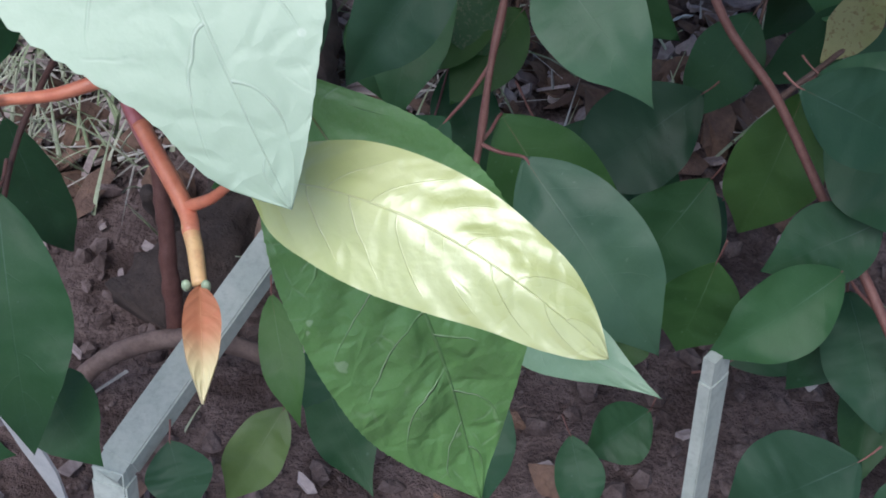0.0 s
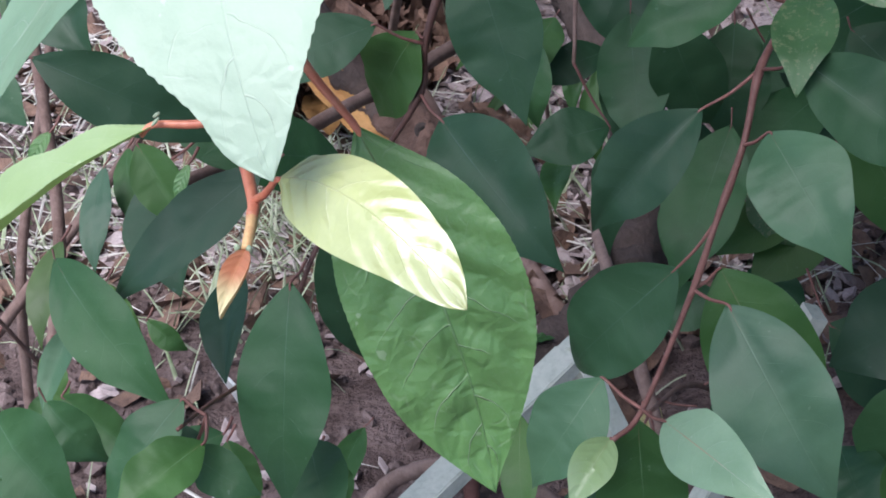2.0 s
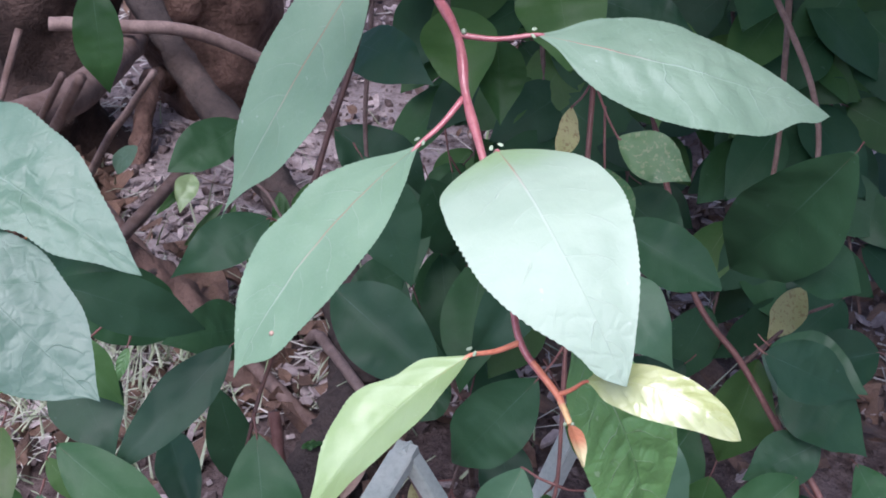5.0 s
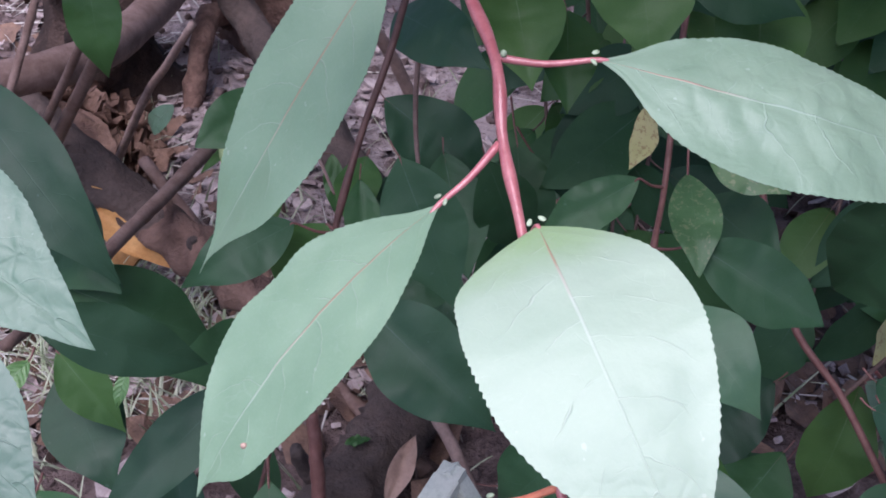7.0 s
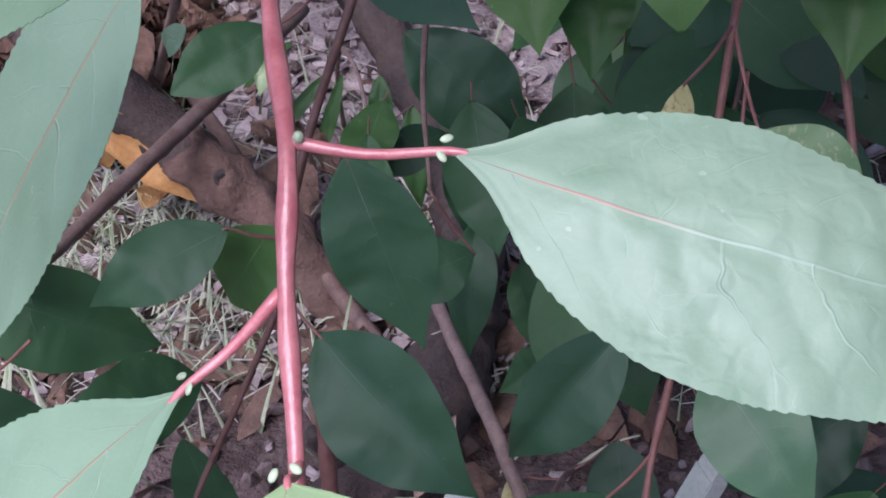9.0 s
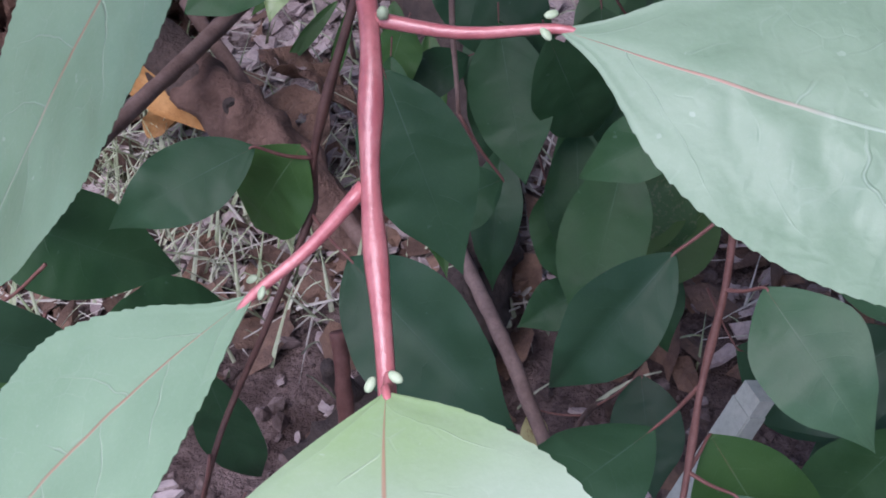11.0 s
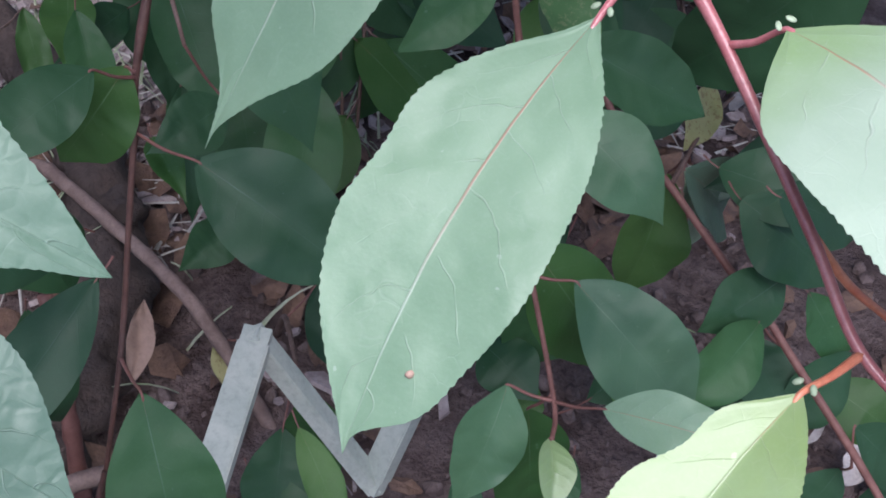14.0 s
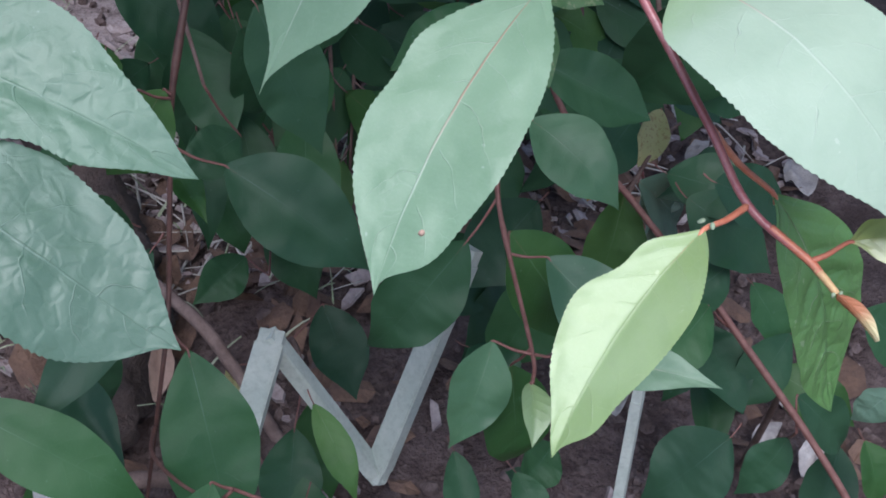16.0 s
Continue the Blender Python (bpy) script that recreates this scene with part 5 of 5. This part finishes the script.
leaf(hb, (-0.1926, 0.1501, 0.2647), (-0.1992, 0.1409, 0.2547), 0.0067, CAM, LEAF_FRESH, (-0.1914, 0.1561, 0.2683), **RUST, **MID)
leaf(hb, (-0.2015, 0.0810, 0.2223), (-0.2116, 0.0687, 0.2098), 0.0103, CAM, LEAF_DULL, (-0.2003, 0.0870, 0.2259), **RUST, **MID)
leaf(hb, (-0.2623, 0.2364, 0.2862), (-0.2500, 0.2161, 0.2666), 0.0109, CAM, LEAF_GREEN, (-0.2611, 0.2424, 0.2898), **RUST, **MID)

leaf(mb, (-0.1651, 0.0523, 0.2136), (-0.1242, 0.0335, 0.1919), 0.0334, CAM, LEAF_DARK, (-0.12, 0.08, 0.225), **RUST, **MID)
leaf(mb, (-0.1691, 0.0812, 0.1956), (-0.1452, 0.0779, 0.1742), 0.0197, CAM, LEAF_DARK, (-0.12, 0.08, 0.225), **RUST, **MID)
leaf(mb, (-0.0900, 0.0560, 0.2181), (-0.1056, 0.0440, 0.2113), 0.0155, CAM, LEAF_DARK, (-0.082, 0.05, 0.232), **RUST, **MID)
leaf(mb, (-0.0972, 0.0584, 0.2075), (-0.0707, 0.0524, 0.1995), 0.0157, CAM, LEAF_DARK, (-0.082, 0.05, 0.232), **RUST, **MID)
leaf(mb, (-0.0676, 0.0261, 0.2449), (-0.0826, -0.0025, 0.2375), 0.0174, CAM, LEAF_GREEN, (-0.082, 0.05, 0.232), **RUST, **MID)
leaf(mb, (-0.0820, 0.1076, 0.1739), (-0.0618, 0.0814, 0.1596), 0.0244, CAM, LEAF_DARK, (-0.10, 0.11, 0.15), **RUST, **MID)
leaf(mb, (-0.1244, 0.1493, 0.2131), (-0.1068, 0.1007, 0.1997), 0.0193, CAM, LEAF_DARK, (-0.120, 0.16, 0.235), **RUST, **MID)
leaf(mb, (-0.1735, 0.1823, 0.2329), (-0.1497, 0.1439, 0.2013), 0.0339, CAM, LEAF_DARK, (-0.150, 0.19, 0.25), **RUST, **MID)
leaf(mb, (-0.1649, 0.0100, 0.2502), (-0.1254, 0.0061, 0.2362), 0.0190, (0, -0.6, 1), LEAF_GREEN, (-0.17, 0.03, 0.262), stalk=STEM_BROWN, r=0.0006, label="crumpled fresh green leaf", rows=40, cols=10, wave=0.14, fold=0.2)

leaf(eb, (0.2069, 0.1104, 0.1200), (0.1827, 0.1074, 0.0900), 0.0243, CAM, LEAF_DARK, (0.20, 0.10, 0.135), **RUST, **MID)
leaf(eb, (0.2157, 0.1386, 0.1600), (0.1823, 0.1287, 0.1300), 0.0269, CAM, LEAF_DARK, (0.20, 0.10, 0.135), **RUST, **MID)
leaf(eb, (0.2014, 0.1086, 0.1500), (0.2387, 0.1016, 0.1100), 0.0254, CAM, LEAF_DARK, (0.20, 0.10, 0.135), **RUST, **MID)
leaf(eb, (0.1796, 0.1610, 0.1500), (0.1601, 0.1485, 0.1200), 0.0205, CAM, LEAF_DARK, (0.20, 0.10, 0.135), **RUST, **MID)
leaf(eb, (0.2596, 0.1076, 0.1400), (0.2443, 0.1116, 0.1200), 0.0219, CAM, LEAF_CRINKLED, (0.20, 0.10, 0.135), **RUST, **MID)
leaf(eb, (0.2425, 0.0979, 0.1200), (0.2466, 0.0803, 0.0900), 0.0218, CAM, LEAF_GREEN, (0.20, 0.10, 0.135), **RUST, **MID)
leaf(eb, (0.1996, 0.1571, 0.1800), (0.2178, 0.1373, 0.1500), 0.0216, CAM, LEAF_DARK, (0.20, 0.10, 0.135), **RUST, **MID)

# twigs further back
fb = twig("hanging_twig", "thin twig with dark leaves deep in the shrub", [(-0.03, 0.62, 0.48), (-0.03, 0.42, 0.34), (-0.035, 0.33, 0.28), (-0.03, 0.29, 0.24)], 0.0022, 0.0008, [STEM_BROWN])
leaf(fb, (-0.0137, 0.2856, 0.2136), (-0.0502, 0.2679, 0.2054), 0.0244, CAM, LEAF_DARK, (-0.03, 0.29, 0.24), **RUST, **MID)
leaf(fb, (-0.0412, 0.3043, 0.1864), (-0.0345, 0.2665, 0.1815), 0.0149, CAM, LEAF_GREEN, (-0.03, 0.29, 0.24), **RUST, **MID)
leaf(fb, (-0.0627, 0.3778, 0.2208), (-0.0700, 0.3343, 0.2018), 0.0236, CAM, LEAF_GREEN, (-0.03, 0.29, 0.24), **RUST, **MID)
leaf(fb, (-0.0363, 0.3780, 0.2048), (-0.0721, 0.3566, 0.1930), 0.0206, CAM, LEAF_DARK, (-0.03, 0.29, 0.24), **RUST, **MID)
leaf(fb, (-0.064, 0.3454, 0.226), (-0.0586, 0.3256, 0.1864), 0.020, CAM, LEAF_DARK, (-0.035, 0.33, 0.28), **RUST, **MID)
leaf(fb, (-0.0223, 0.3651, 0.2196), (-0.0236, 0.3461, 0.1678), 0.026, CAM, LEAF_DARK, (-0.03, 0.40, 0.32), **RUST, **MID)
leaf(fb, (0.0001, 0.335, 0.2441), (0.0187, 0.3527, 0.1815), 0.034, CAM, LEAF_DARK, (-0.03, 0.40, 0.32), **RUST, **MID)
leaf(fb, (0.032, 0.3265, 0.1974), (0.0173, 0.2717, 0.1423), 0.036, CAM, LEAF_DARK, (-0.03, 0.34, 0.28), **RUST, **MID)
rb = twig("hanging_twig", "twig with large dark leaves beside the slanting stem", [(0.16, 0.60, 0.48), (0.17, 0.36, 0.38), (0.18, 0.24, 0.33), (0.17, 0.20, 0.27)], 0.0024, 0.001, [STEM_BROWN])
leaf(rb, (0.1398, 0.2623, 0.1662), (0.0875, 0.2372, 0.1392), 0.0406, CAM, LEAF_DARK, (0.17, 0.20, 0.27), **RUST, **MID)
leaf(rb, (0.1423, 0.236, 0.1449), (0.1068, 0.2275, 0.0883), 0.044, CAM, LEAF_DARK, (0.17, 0.20, 0.25), **RUST, **MID)
leaf(rb, (0.1710, 0.1584, 0.3466), (0.1395, 0.2098, 0.2574), 0.0501, CAM, LEAF_DARK, (0.18, 0.24, 0.33), **RUST, **MID)
leaf(rb, (0.1321, 0.1198, 0.2714), (0.1784, 0.1209, 0.2458), 0.0269, CAM, LEAF_DARK, (0.17, 0.20, 0.27), **RUST, **MID)
leaf(rb, (0.1767, 0.1493, 0.2000), (0.1409, 0.1466, 0.1800), 0.0282, CAM, LEAF_DARK, (0.17, 0.20, 0.25), **RUST, **MID)
leaf(rb, (0.1308, 0.1621, 0.1700), (0.1215, 0.1585, 0.1300), 0.0291, CAM, LEAF_GREEN, (0.17, 0.20, 0.25), **RUST, **MID)


# the shrub's inner foliage: rows of twigs with leaves, behind the hanging ones
def inner_twig(top, low, count, seed, size=0.055):
    r = random.Random(seed)
    a, b = Vector(top), Vector(low)
    mid = (a + b) / 2 + Vector((r.gauss(0, 0.02), 0.03, 0.03))
    ob = twig("inner_twig", "thin brown twig with dark green leaves inside the shrub", [a, mid, b], 0.0024, 0.0009, [STEM_BROWN], "inner twigs of the shrub")
    line = spline([a, mid, b], 10)
    for k in range(count):
        p = line[int((0.25 + 0.75 * (k + 0.5) / count) * (len(line) - 1))]
        q = (k % 2) * 2 - 1
        out = Vector((q * (0.5 + 0.5 * r.random()), -0.35 - 0.4 * r.random(), -0.35 - 0.6 * r.random())).normalized()
        n = size * (0.75 + 0.5 * r.random())
        base = p + out * 0.012
        # most inner leaves take the green that is darkened for shade
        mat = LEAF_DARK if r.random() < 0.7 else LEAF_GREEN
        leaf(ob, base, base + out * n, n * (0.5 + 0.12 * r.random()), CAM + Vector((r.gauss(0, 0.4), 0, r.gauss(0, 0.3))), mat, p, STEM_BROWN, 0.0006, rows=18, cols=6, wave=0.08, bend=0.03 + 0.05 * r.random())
    return ob


row = 0
for y, xs, z, d in ((0.42, (0.05, 0.11, 0.17, 0.24, 0.31), 0.36, 0.24), (0.53, (0.02, 0.09, 0.16, 0.23, 0.31, 0.40), 0.38, 0.28), (0.68, (0.04, 0.13, 0.22, 0.32, 0.43), 0.40, 0.30), (0.88, (0.12, 0.26, 0.40, 0.55), 0.40, 0.30)):
    for x in xs:
        row += 1
        inner_twig((x, y + 0.06, z + 0.02 * math.sin(row * 1.9)), (x + 0.03 * math.sin(row * 2.3), y - 0.04, z - d), 11, 20 + row, 0.062)



# ---- small things on the soil ----
def fallen(place, way, size, material, label, seed, slim=None, holes=(), lift=0.0):
    r = random.Random(seed)
    a = Vector((math.cos(way), math.sin(way), 0.12 * r.gauss(0, 1) + lift))
    p = Vector(place)
    bm = blade(p, p + a * size, size * (slim or 0.45 + 0.15 * r.random()), (r.gauss(0, 0.3), r.gauss(0, 0.3), 1), bend=0.12 * r.random(), fold=0.5 * r.random() - 0.1, wave=0.5, rows=36 if holes else 20, cols=18 if holes else 8)
    uv = bm.loops.layers.uv.active
    gone = []
    for f in bm.faces:
        s, v = sum((q[uv].uv for q in f.loops), Vector((0, 0))) / len(f.loops)
        if any(((s - hs) / hr) ** 2 + ((v - hv) / (hr * 1.6)) ** 2 < 1 for hs, hv, hr in holes):
            gone.append(f)
    bmesh.ops.delete(bm, geom=gone, context="FACES")
    return tagged(part("fallen_leaf", bm, material), label, "leaf", "fallen leaves")


for k in range(34):
    x, y = spot(rnd)
    if y < 0.36:
        y += 0.36
    fallen((x, y, height(x, y) + 0.004), rnd.random() * 6.28, 0.02 + 0.035 * rnd.random(), DRY_LEAF, "curled dry brown leaf fallen on the soil", k)
fallen((-0.20, 0.60, 0.05), -0.5, 0.09, DEAD_LEAF, "large leathery dead brown leaf with worm holes", 101, 0.6, ((0.36, 0.5, 0.045), (0.62, 0.75, 0.09), (0.25, 0.8, 0.03)), -0.2)
fallen((-0.19, 0.56, 0.04), -0.95, 0.09, DEAD_LEAF, "large dead brown leaf lying against the stick", 105, 0.6, ((0.5, 0.3, 0.05),))
fallen((-0.37, 0.70, 0.085), -0.5, 0.11, DEAD_LEAF, "large dead reddish brown leaf with worm holes", 106, 0.6, ((0.45, 0.55, 0.05), (0.7, 0.3, 0.06)), -0.35)
fallen((-0.31, 0.66, 0.10), -1.2, 0.09, DEAD_LEAF, "crumpled dead brown leaf over the limb", 107, 0.6, ((0.4, 0.4, 0.05),), -0.4)
fallen((-0.36, 0.60, 0.05), 0.3, 0.08, DEAD_LEAF, "dead brown leaf beside the limb", 108, 0.55, (), 0.1)
fallen((-0.052, 0.312, 0.030), 1.25, 0.050, TAN, "narrow curled tan husk leaning on the dead limb", 109, 0.28, (), 0.25)
fallen((-0.078, 0.352, 0.040), 0.2, 0.016, LEAF_GREEN, "tiny round green leaf on the dead limb", 110, 0.6)
fallen((-0.29, 0.57, 0.03), 2.2, 0.06, ORANGE_LEAF, "curled orange brown leaf under the limb", 102)
fallen((-0.255, 0.53, 0.03), 1.2, 0.05, ORANGE_LEAF, "curled orange brown leaf under the limb", 103)
fallen((0.18, 0.56, 0.006), 0.4, 0.016, PAPER, "small bluish white scrap on the soil", 111, 0.5)
for k, (x, y, way, size) in enumerate(((0.28, 0.27, 0.9, 0.042), (0.295, 0.175, 0.7, 0.036), (0.335, 0.225, 2.2, 0.040), (0.283, 0.209, 0.2, 0.024), (0.205, 0.242, 1.2, 0.034), (0.41, 0.50, 0.4, 0.030), (0.484, 0.436, 1.3, 0.05), (0.31, 0.16, 1.5, 0.028))):
    fallen((x, y, height(x, y) + 0.008), way, size, PALE_LEAF, "bleached greyish pink dead leaf on the soil", 120 + k, 0.5, (), 0.2)
fallen((0.30, 0.46, 0.01), 0.6, 0.03, ORANGE_LEAF, "small ochre leaf fallen on the soil", 104)


# ---- unseen leaves added overhead to shade the soil and inner leaves ----
def shade_leaf(r):
    x, y = r.uniform(-0.16, 1.0), r.uniform(0.11, 1.5)
    if x > 0.13 and r.random() < 0.16:
        y = r.uniform(-0.06, 0.11)
    elif x > 0.16 and r.random() < 0.14:
        y = r.uniform(-0.16, -0.04)
    elif r.random() < 0.18:
        x, y = r.uniform(-0.29, 0.0), r.uniform(0.02, 0.33)
    if x < 0.06 + r.gauss(0, 0.06) and y > 0.55 + r.gauss(0, 0.05):  # a gap that lets light on the bare soil by the trunk
        x += 0.34
    if x > 0.55:
        x += r.gauss(0, 0.14)
    if y > 1.0:
        y += r.gauss(0, 0.14)
    z = 0.61 + 0.38 * r.random() + 0.08 * y
    m = Matrix.Translation((x, y, z)) @ Euler((r.gauss(-0.5, 0.4), r.gauss(0, 0.5), r.random() * 6.28)).to_matrix().to_4x4()
    n = 0.035 + 0.02 * r.random()
    edge = [m @ Vector(q) for q in ((-n, 0, 0), (-0.3 * n, 0.5 * n, 0.1 * n), (0.4 * n, 0.45 * n, 0.1 * n), (n, 0, -0.1 * n), (0.4 * n, -0.45 * n, 0.1 * n), (-0.3 * n, -0.5 * n, 0.1 * n))]
    return edge, [(0, 1, 2, 3), (0, 3, 4, 5)]


SHADE_LEAF = plain("shade_leaf", (0.05, 0.12, 0.08), (0.08, 0.17, 0.11), 0.5, 30, 0.2, 0.001)
scattered("shrub_crown", 3500, shade_leaf, SHADE_LEAF, "unseen green leaves added overhead to shade the soil and inner leaves", "foliage", 9)
